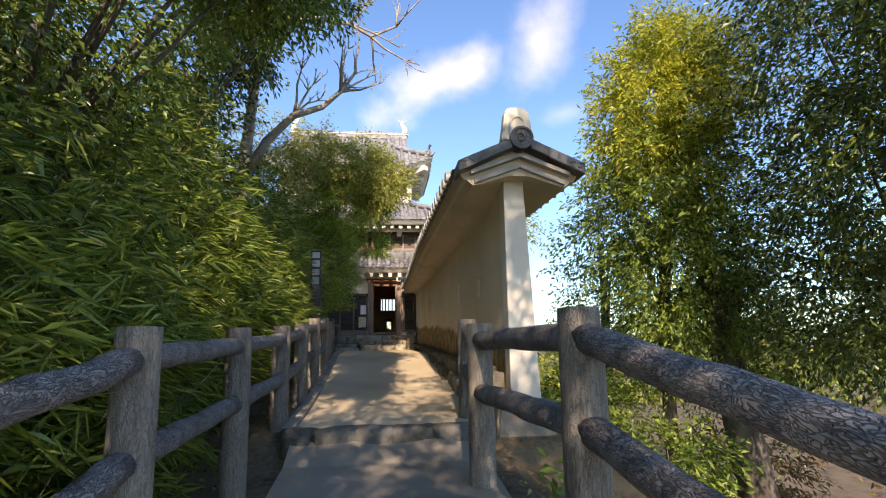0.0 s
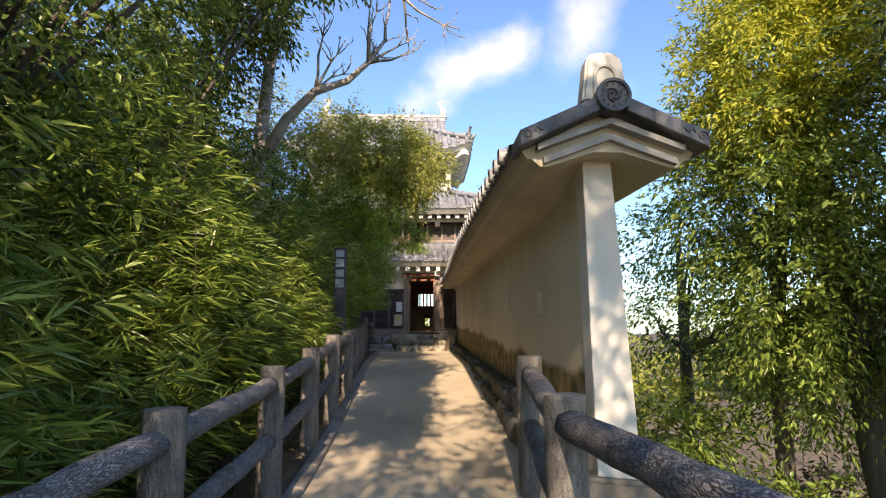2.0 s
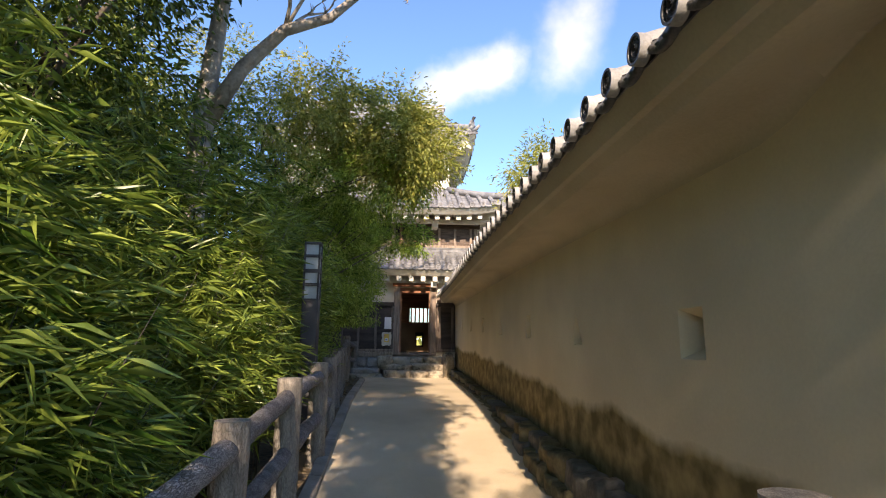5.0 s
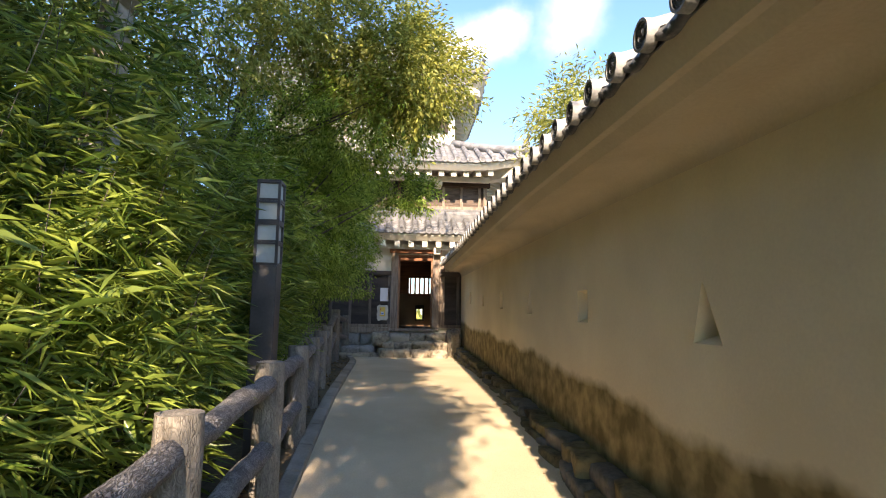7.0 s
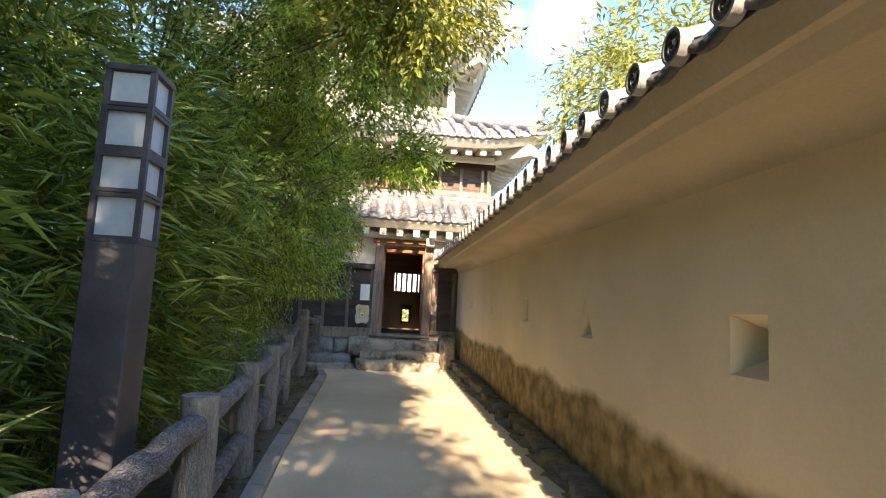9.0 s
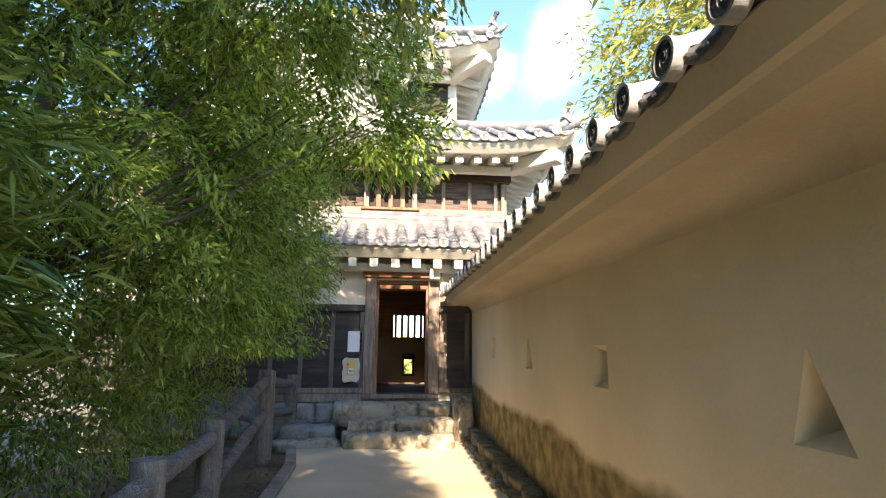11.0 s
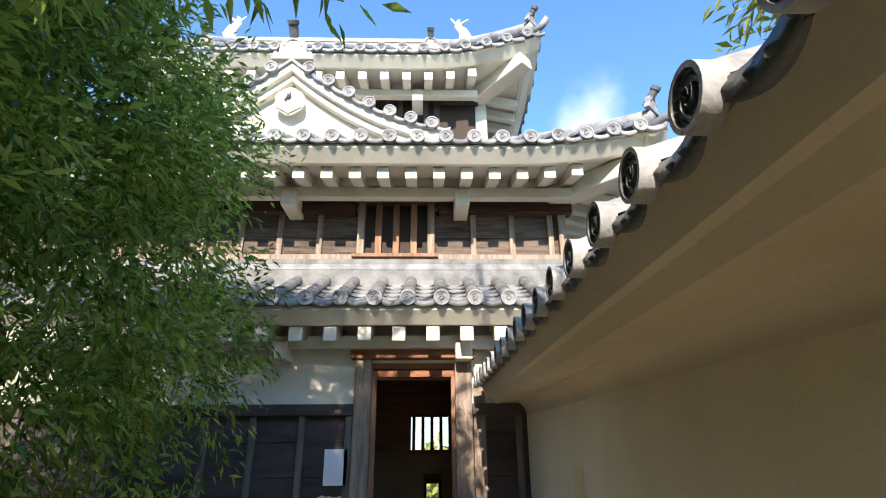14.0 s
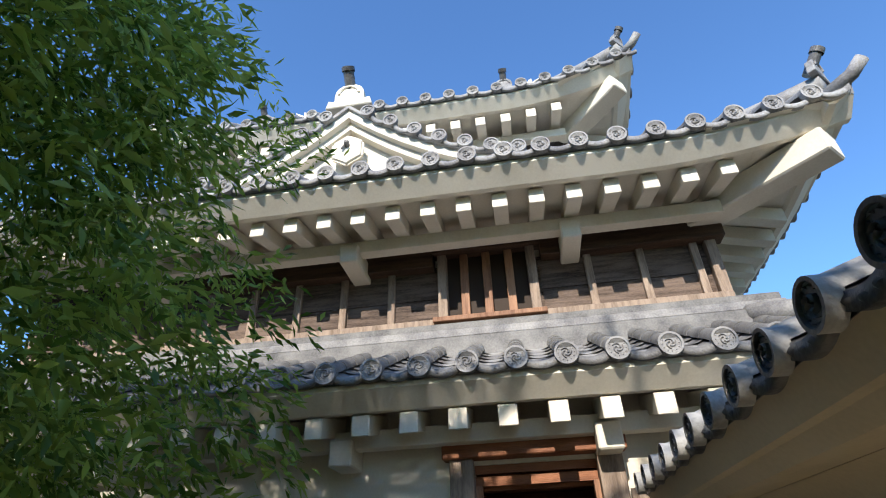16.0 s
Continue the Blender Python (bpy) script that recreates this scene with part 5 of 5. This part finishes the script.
def keep_clear(pos, way):
    """No twigs in the walking space or inside the tower and the wall."""
    x, y, z = pos[:, 0], pos[:, 1], pos[:, 2]
    bad = (x > np.where(y > 12, -0.38, -0.8)) & (x < 1.4) & (z < 2.6) & (y < 17)
    bad |= (z < 1.25) & (x > -1.45) & (y > 11.5)
    bad |= (np.abs(x + 1.08) < 0.35) & (np.abs(y - 9.35) < 0.35) & (z > 0.6) & (z < 2.3)
    bad |= (x > -1.14) & (x < -0.4) & (y > 3) & (y < 9.3) & (z > 0.9) & (z < 2.0)
    bad |= (x > 0.75) & (x < 2.7) & (y > 3.3) & (z < 2.9)
    bad |= (y > 18.0) & (x > -5) & (x < 3.6)
    bad |= (np.abs(x - np.interp(y, PY, PX)) < 0.75) & (np.abs(z - np.interp(y, PY, PZ)) < 0.75) & (y > -3) & (y < 15.5)
    return pos[~bad], way[~bad]


PY = [p[1][1] for p in PATH]
PX = [p[1][0] for p in PATH]
PZ = [p[1][2] for p in PATH]


def tree(name, label, trunk, limbs, blobs, per_clump, leaf, width, material, bark, seed, clump=0.28, category="tree", group=""):
    """trunk: points and radii; limbs run from the trunk into the blobs."""
    rng = np.random.default_rng(seed)
    t = thing(name, trunk[0][0], label, category, group)
    r2 = random.Random(seed)
    bm = tube(bmesh.new(), [p for p, _ in trunk], [r for _, r in trunk], 10, 0.08, r2)
    tr = part("trunk", bm, bark, t, smooth=True)
    for pts in limbs:
        n = len(pts)
        part("limb", tube(bmesh.new(), [p[:3] for p in pts], [p[3] for p in pts], 6, 0.06, r2), bark, tr, smooth=True)
    if blobs:
        pos, way = keep_clear(*crown_points(rng, blobs, per_clump, clump))
        me = leaf_mesh("crown", pos, way, leaf, width, material, rng)
        ob = new("crown", me)
        ob.parent = t
        ob.matrix_parent_inverse = Matrix.Translation(-Vector(base_of(t)))
    return t


def limbs_to(root, blobs, rng, r=0.05):
    out = []
    for x, y, z, rx, ry, rz, k in blobs:
        for _ in range(2):
            e = (x + rng.uniform(-0.5, 0.5) * rx, y + rng.uniform(-0.5, 0.5) * ry, z + rng.uniform(-0.2, 0.6) * rz)
            m = [(root[i] * 0.5 + e[i] * 0.5) + rng.uniform(-0.15, 0.15) for i in range(3)]
            out.append([(*root, r), (*m, r * 0.6), (*e, r * 0.2)])
    return out


rngp = random.Random(2)

# evergreen over the lamp and the left side of the tower
b = [(-2.6, 12.2, 2.3, 1.3, 1.5, 1.4, 480), (-1.75, 14.2, 2.7, 1.4, 1.4, 1.7, 1000), (-1.6, 15.9, 2.5, 1.2, 1.2, 1.9, 1100), (-0.85, 12.9, 4.0, 1.5, 1.2, 0.8, 300), (-0.75, 13.5, 3.9, 1.0, 0.6, 0.7, 200), (0.05, 14.6, 4.3, 0.6, 0.35, 0.22, 110), (0.05, 13.5, 2.95, 0.45, 0.4, 0.28, 140), (-1.2, 15.4, 3.3, 0.75, 0.9, 0.9, 420), (-1.1, 14.7, 5.0, 0.9, 0.7, 0.5, 240),
     (-2.2, 14.8, 4.2, 1.3, 1.4, 0.9, 560), (-2.9, 11.0, 1.5, 1.0, 1.4, 1.2, 460), (-2.7, 15.2, 0.9, 0.9, 2.0, 0.9, 420), (-3.2, 13.5, 2.4, 1.6, 2.6, 2.2, 900)]
tree("evergreen_tree", "dense glossy evergreen tree leaning over the fence", [((-2.7, 13.4, -0.4), 0.16), ((-2.6, 13.4, 1.0), 0.13), ((-2.4, 13.5, 2.4), 0.10), ((-2.3, 13.6, 3.6), 0.05)],
     limbs_to((-2.5, 13.4, 1.6), b, rngp, 0.022), b, 30, 0.069, 0.29, L_EVERGREEN, M_BARK, 5, 0.25)

# sunlit shrub tree above it, in front of the tower
b = [(-0.5, 12.7, 5.0, 1.2, 1.0, 0.9, 800), (0.15, 12.5, 4.5, 0.85, 0.8, 0.95, 640), (-1.9, 13.2, 5.2, 1.3, 1.3, 1.0, 240), (-2.3, 11.7, 4.6, 1.2, 0.9, 1.0, 280), (-1.4, 12.0, 5.2, 0.9, 0.8, 0.8, 240), (-3.3, 12.5, 5.4, 1.4, 1.4, 1.3, 360)]
tree("sunlit_tree", "yellow-green sunlit tree crown before the tower", [((-3.3, 14.2, -0.4), 0.14), ((-3.1, 14.0, 3.0), 0.10), ((-2.6, 13.6, 4.6), 0.05)],
     limbs_to((-3.0, 13.9, 3.4), b, rngp, 0.024), b, 15, 0.088, 0.36, L_OLIVE, M_BARK, 6, 0.22)

# tall dark trees on the left bank
for i, (x, y, z, h) in enumerate(((-4.0, 1.2, -1.4, 6.6), (-4.2, 4.6, -1.2, 6.6), (-4.2, -2.4, -1.8, 6.4), (-4.6, 8.2, -0.9, 6.4))):
    b = [(x + 0.9, y + 0.3, z + h * 0.78, 1.9, 1.9, 1.5, 400), (x - 0.6, y - 0.4, z + h * 0.95, 2.0, 2.0, 1.6, 300), (x + 0.3, y + 0.2, z + h * 0.45, 1.8, 1.9, 1.6, 520), (x - 0.4, y + 1.2, z + h * 0.62, 1.8, 1.7, 1.7, 340), (x - 0.2, y - 0.6, z + h * 0.22, 1.5, 1.8, 1.4, 500)]
    if i != 2:
        b[0] = (x + 0.3, y + 0.3, z + h * 0.78, 1.7, 1.9, 1.5, 400)
    # unseen crowns high overhead, added to shade the left half of the path
    if i < 3:
        b.append(((-0.70, 0.6, 5.9), (-0.85, 4.0, 6.6), (-0.72, -2.4, 5.6))[i] + (0.52, 1.6, 0.75, 500))
    # added canopy, mostly out of sight, to shade bank and path
    if i == 1:
        b += [(-2.3, 2.6, 6.2, 1.0, 1.4, 0.7, 460), (-1.8, 6.1, 6.2, 1.3, 1.4, 1.0, 850), (-0.7, 1.6, 5.6, 0.95, 1.8, 0.55, 260)]
    # the last of these crowns is unseen, added to shade the evergreen ahead
    if i == 3:
        b += [(-3.6, 9.0, 5.9, 1.0, 1.3, 0.9, 320), (-2.75, 9.0, 6.5, 0.75, 1.0, 0.7, 280), (-1.0, 7.4, 7.3, 0.95, 1.4, 0.9, 330)]
    tree("dark_evergreen_tree", "tall dark evergreen tree on the shaded bank", [((x, y, z), 0.2), ((x + 0.1, y, z + h * 0.4), 0.16), ((x + 0.2, y + 0.1, z + h * 0.8), 0.07)],
         limbs_to((x + 0.1, y, z + h * 0.45), b, rngp), b, 16, 0.118, 0.40, L_DARK if i != 1 else L_BROAD, M_BARK, 20 + i, 0.30, group="tall trees on the bank")
for i, (x, y) in enumerate(((-8.0, -1.5), (-8.4, 4.0), (-8.2, 9.5), (-7.2, 15.0))):
    b = [(x, y, 4.6, 2.6, 3.0, 2.6, 1300), (x + 0.4, y + 0.5, 1.2, 2.4, 3.0, 2.2, 1000)]
    tree("background_tree", "dark evergreen tree further back on the bank", [((x, y, -2.2), 0.22), ((x, y, 2.0), 0.16), ((x, y, 5.0), 0.07)],
         limbs_to((x, y, 1.5), b, rngp), b, 9, 0.24, 0.45, L_DARK, M_BARK, 60 + i, 0.42, group="trees further back on the bank")

# bare tree with pale bark
bare = thing("bare_tree", (-2.8, 10.0, -0.5), "leafless tree with pale bark and thin twigs", "tree")
tr = part("trunk", tube(bmesh.new(), [(-2.9, 10.0, -0.5), (-2.85, 10.0, 1.6), (-2.8, 10.0, 3.4), (-2.75, 10.0, 4.5), (-2.66, 10.0, 5.7), (-2.5, 10.0, 6.9)], [0.20, 0.18, 0.15, 0.13, 0.11, 0.09], 10, 0.06, rngp), M_PALEBARK, bare, smooth=True)
r3 = random.Random(77)


def branch(pts, r, level):
    """A bent bough with finer twigs springing from it."""
    pts = [Vector(p) for p in pts]
    n = len(pts) - 1
    part("limb", tube(bmesh.new(), pts, [r * (1 - 0.72 * k / n) for k in range(n + 1)], 8 if level < 1 else 4, 0.05, r3), M_PALEBARK, tr, smooth=True)
    if level >= 3:
        return
    whole = (pts[-1] - pts[0]).length
    for k in range((9, 4, 3)[level]):
        i = r3.randint(max(1, n // 3), n)
        d = (pts[i] - pts[i - 1]).normalized()
        d = (d + Vector((r3.uniform(-0.8, 0.8), r3.uniform(-0.6, 0.6), r3.uniform(-0.5, 1.0)))).normalized()
        p, new_pts = pts[i].copy(), [pts[i].copy()]
        for _ in range(4):
            d = (d + Vector((r3.uniform(-0.3, 0.3), r3.uniform(-0.3, 0.3), r3.uniform(-0.2, 0.3)))).normalized()
            p = p + d * whole * r3.uniform(0.05, 0.11)
            new_pts.append(p.copy())
        branch(new_pts, r * (0.32, 0.5, 0.6)[level], level + 1)


branch([(-2.66, 10.0, 5.7), (-2.48, 10.0, 7.0), (-2.12, 10.0, 7.6), (-1.3, 10.0, 7.8), (-0.5, 10.0, 7.7), (0.0, 10.0, 7.4), (0.6, 10.0, 7.7)], 0.10, 0)
branch([(-2.72, 10.0, 3.9), (-2.3, 10.0, 4.7), (-1.75, 10.0, 5.32), (-1.1, 10.0, 5.56), (-0.7, 10.0, 5.95), (-0.36, 10.0, 6.45)], 0.125, 0)
branch([(-2.66, 10.0, 5.7), (-3.0, 10.2, 6.6), (-3.4, 10.4, 7.6)], 0.07, 1)

# right-hand trees on the slope
b = [(5.15, 6.3, 4.3, 1.30, 1.3, 1.15, 900), (4.85, 6.2, 3.3, 1.2, 1.2, 0.9, 450), (5.5, 6.4, 5.2, 0.8, 0.8, 0.65, 350)]
tree("yellow_green_tree", "yellow-green tree standing on the slope behind the wall end", [((5.75, 5.6, -3.6), 0.30), ((5.72, 6.1, -1.0), 0.25), ((5.6, 6.3, 1.4), 0.20), ((5.3, 6.3, 4.0), 0.08)],
     limbs_to((5.6, 6.3, 1.4), b, rngp), b, 26, 0.085, 0.34, L_YELLOW, M_BARK, 31, 0.26)
b = [(6.9, 4.2, 4.4, 2.1, 2.0, 2.0, 820), (6.6, 3.6, 2.2, 1.9, 1.9, 1.6, 640), (8.0, 5.0, 6.4, 1.7, 1.7, 1.4, 420), (5.6, 1.4, 4.2, 1.6, 1.6, 1.6, 650), (5.9, 1.6, 2.1, 1.6, 1.5, 1.3, 550), (6.9, 5.6, 0.8, 1.5, 1.5, 1.3, 450), (6.6, 3.4, 0.3, 1.4, 1.3, 0.9, 260)]
tree("dark_slope_tree", "dark broadleaf tree rising from the slope", [((7.4, 4.2, -4.0), 0.24), ((7.3, 4.1, 0.0), 0.19), ((6.9, 4.0, 4.0), 0.08)],
     limbs_to((7.3, 4.1, 0.6), b, rngp), b, 17, 0.108, 0.38, L_DARK, M_BARK, 32, 0.28)
# lower half of the yellow-green tree: weaker sun painted as greener, darker leaves
b = [(4.9, 6.2, 2.5, 1.45, 1.45, 1.2, 700), (5.0, 6.2, 1.2, 1.4, 1.4, 1.1, 600), (5.3, 6.4, 0.1, 1.2, 1.2, 0.9, 320)]
tree("lower_yellow_tree_crown", "less sunlit lower half of the yellow-green tree, in darker green leaves", [((5.0, 6.9, -3.4), 0.12), ((5.0, 6.8, 0.2), 0.10), ((5.0, 6.4, 2.4), 0.05)],
     limbs_to((5.0, 6.7, 0.4), b, rngp), b, 22, 0.088, 0.36, L_BROAD, M_BARK, 36, 0.26)
b = [(5.6, 10.4, 0.9, 1.3, 1.3, 1.0, 260), (5.2, 9.8, 2.2, 1.2, 1.2, 1.0, 240), (8.8, 8.0, 2.0, 2.2, 2.0, 2.4, 700), (9.4, 10.5, -0.5, 2.4, 2.2, 2.0, 500)]
tree("slope_tree", "thin broadleaf tree further down the slope", [((5.27, 9.8, -4.0), 0.14), ((5.27, 9.8, -0.4), 0.11), ((5.3, 9.8, 2.4), 0.05)],
     limbs_to((5.3, 9.8, 0.2), b, rngp), b, 10, 0.12, 0.36, L_BROAD, M_BARK, 33, 0.3)
b = [(3.3, 15.0, 4.6, 0.85, 1.1, 1.1, 380), (3.3, 13.4, 4.1, 1.0, 1.2, 1.2, 340), (3.9, 16.2, 4.2, 0.75, 0.8, 1.0, 220), (3.4, 11.4, 3.0, 0.8, 1.2, 0.9, 160)]
tree("feathery_tree", "light green feathery tree behind the wall", [((3.7, 15.0, -2.5), 0.11), ((3.6, 15.0, 1.5), 0.08), ((3.3, 15.0, 4.4), 0.03)],
     limbs_to((3.6, 15.0, 2.2), b, rngp), b, 12, 0.125, 0.24, L_OLIVE, M_BARK, 34, 0.28)
b = [(0.3, -7.2, 5.2, 2.2, 2.0, 1.3, 850), (-2.2, -6.2, 4.4, 1.8, 1.8, 1.5, 520), (1.6, -4.8, 6.8, 1.2, 1.3, 0.48, 480), (0.4, -7.0, 4.1, 1.7, 1.6, 0.8, 640), (1.65, -4.8, 5.3, 1.3, 1.3, 0.8, 120), (2.2, -8.6, 6.0, 1.6, 1.6, 1.2, 200), (-1.0, -3.6, 4.6, 1.3, 1.6, 0.8, 160)]
tree("overhanging_tree", "evergreen tree overhanging the lower path", [((-2.6, -6.6, -2.4), 0.2), ((-2.5, -6.6, 1.5), 0.16), ((-2.0, -6.8, 3.6), 0.08)],
     limbs_to((-2.4, -6.7, 2.2), b, rngp), b, 9, 0.14, 0.36, L_DARK, M_BARK, 35, 0.32)


def shrub(x, y, z, r, n, material, label, seed):
    b = [(x, y, z, r, r, r * 0.85, n)]
    tree("shrub", label, [((x, y, z - r * 1.2), 0.05), ((x, y, z), 0.03)], limbs_to((x, y, z - r * 0.6), b, rngp, 0.02), b, 10, 0.10, 0.4, material, M_BARK, seed, 0.2, "shrub", "shrubs on the slopes")


shrub(-1.35, 7.75, 0.50, 0.33, 60, L_BROAD, "oval-leaved shrub among the bamboo grass", 86)
shrub(-3.3, 10.6, 3.6, 1.2, 500, L_BROAD, "leafy shrub crown around the bare trunk", 87)
shrub(-4.0, 8.7, 4.3, 1.1, 420, L_BROAD, "leafy crown in front of the bare trunk", 88)
shrub(4.3, 5.6, -1.7, 0.9, 420, L_BROAD, "rounded green shrub on the slope", 80)
shrub(4.6, 9.0, -1.2, 1.3, 420, L_YELLOW, "yellowing shrub on the slope", 81)
shrub(3.6, 7.4, -0.9, 0.8, 300, L_BROAD, "green shrub behind the wall", 82)
shrub(6.8, 7.6, -2.2, 1.2, 400, L_DRY, "brown-leaved shrub on the slope", 83)
shrub(3.4, 1.6, -2.0, 0.8, 300, L_OLIVE, "olive shrub below the fence", 84)
shrub(5.2, 3.2, -2.4, 1.0, 350, L_DRY, "brown-leaved shrub below the trees", 85)


def far_wood():
    """A distant wood beyond the foot of the slope."""
    rng = np.random.default_rng(91)
    blobs = []
    for k in range(46):
        a = rng.uniform(-0.2, 2.6)
        d = rng.uniform(48, 80)
        blobs.append((math.sin(a) * d, math.cos(a) * d, -5.0 + rng.uniform(0, 3.0), 5.5, 5.5, 4.5, 130))
    pos, way = crown_points(rng, blobs, 5, 1.2)
    tagged(new("far_wood", leaf_mesh("far_wood", pos, way, 1.0, 0.6, L_OLIVE, rng)), "distant mixed wood beyond the slope", "wood", kind="stuff")


far_wood()


def bamboo_bank():
    """Bamboo grass: arching canes with long drooping leaves, packed along the fence."""
    rng = np.random.default_rng(12)
    n = 5200
    y = rng.uniform(-2.6, 12.2, n)
    x = -1.12 - np.abs(rng.normal(0, 0.95, n)) - 0.02 * np.maximum(y, 0)
    top = np.array([path_z(v) for v in y]) + rng.uniform(0.2, 1.0, n) ** 0.8 * (1.7 + 1.1 * np.minimum(1.6, -x - 1.0))
    foot = np.array([path_z(v) for v in y]) - 0.15
    leanx, leany = rng.normal(0.25, 0.22, n), rng.normal(0, 0.2, n)
    swell = np.sin(1.9 * y - 1.06)
    mound = 1 + 0.24 * swell + 0.12 * np.sin(5.1 * y + 1.3 * x)
    x = x - 0.24 * (1 - swell)
    top = foot + (top - foot) * mound * np.interp(y, (1.0, 5.0), (0.80, 1.0))
    pos, way = [], []
    for _ in range(5):
        f = rng.uniform(0.25, 1.0, n) ** 0.6
        p = np.stack([x + leanx * f * f, y + leany * f * f, foot + (top - foot) * f], axis=1) + rng.normal(size=(n, 3)) * 0.05
        a = rng.uniform(0, 2 * math.pi, n)
        w = np.stack([np.cos(a) * 0.75 + 0.28, np.sin(a) * 0.75 - 0.1, rng.normal(0.1, 0.3, n)], axis=1)
        side = np.cross(w, np.array([0, 0, 1.0]))
        for k in range(6):
            spread = (k - 2.5) * 0.30
            pos.append(p + rng.normal(size=(n, 3)) * 0.02 + w * 0.02 * k)
            way.append(w + side * spread + np.array([0, 0, -0.10 * abs(k - 2.5)]) + rng.normal(size=(n, 3)) * 0.16)
    canes = bmesh.new()
    for k in range(0, n, 9):
        if x[k] > -2.4 and y[k] < 8.5:
            f = (0.0, 0.4, 0.75, 0.97)
            tube(canes, [(x[k] + leanx[k] * v * v, y[k] + leany[k] * v * v, foot[k] + (top[k] - foot[k]) * v) for v in f], (0.006, 0.005, 0.004, 0.002), 3)
    tagged(part("bamboo_canes", canes, M_BARK, smooth=True), "thin brown canes in the bamboo grass", "bamboo canes", kind="stuff")
    pos, way = np.concatenate(pos), np.concatenate(way)
    ok = pos[:, 0] < -0.93 - 0.0 * pos[:, 1]
    ok &= ~((np.abs(pos[:, 0] + 1.08) < 0.2) & (pos[:, 1] < 9.6) & (pos[:, 1] > 8.9) & (pos[:, 2] > 0.55))
    pos, way = keep_clear(pos[ok], way[ok])
    me = leaf_mesh("bamboo_grass", pos, way, 0.205, 0.078, L_BAMBOO, rng, 0.15, 0.35)
    ob = tagged(new("bamboo_grass", me), "thick bank of bamboo grass with long drooping leaves", "bamboo grass", kind="stuff")


bamboo_bank()


def undergrowth():
    rng = np.random.default_rng(15)
    n = 16000
    x, y = rng.uniform(1.7, 10, n), rng.uniform(-2, 12, n)
    keep = ~((x < 2.6) & (y > 3.4))
    x, y = x[keep], y[keep]
    z = np.array([ground_z(a, b) for a, b in zip(x, y)]) + rng.uniform(0, 0.5, len(x)) ** 1.5
    pos = np.stack([x, y, z], axis=1)
    way = rng.normal(size=(len(x), 3))
    way[:, 2] = np.abs(way[:, 2]) * 0.6
    tagged(new("undergrowth", leaf_mesh("undergrowth", pos, way, 0.16, 0.35, L_BROAD, rng)), "low leafy undergrowth on the slope", "undergrowth", kind="stuff")
    n = 5000
    x, y = rng.uniform(-1.3, 2.2, n), rng.uniform(-2, 18, n)
    keep = ((x < -0.95) | ((x > 1.24) & (y < 3.6)) | ((x > 1.28) & (x < 1.45)))
    x, y = x[keep], y[keep]
    z = np.array([max(ground_z(a, b), path_z(b) - 0.03 if -1.3 < a < 1.5 else -99) for a, b in zip(x, y)]) + 0.02
    way = rng.normal(size=(len(x), 3)) * np.array([1, 1, 0.15])
    tagged(new("leaf_litter", leaf_mesh("leaf_litter", np.stack([x, y, z], axis=1), way, 0.06, 0.5, L_DRY, rng)), "fallen dry leaves beside the path", "leaf litter", kind="stuff")


undergrowth()
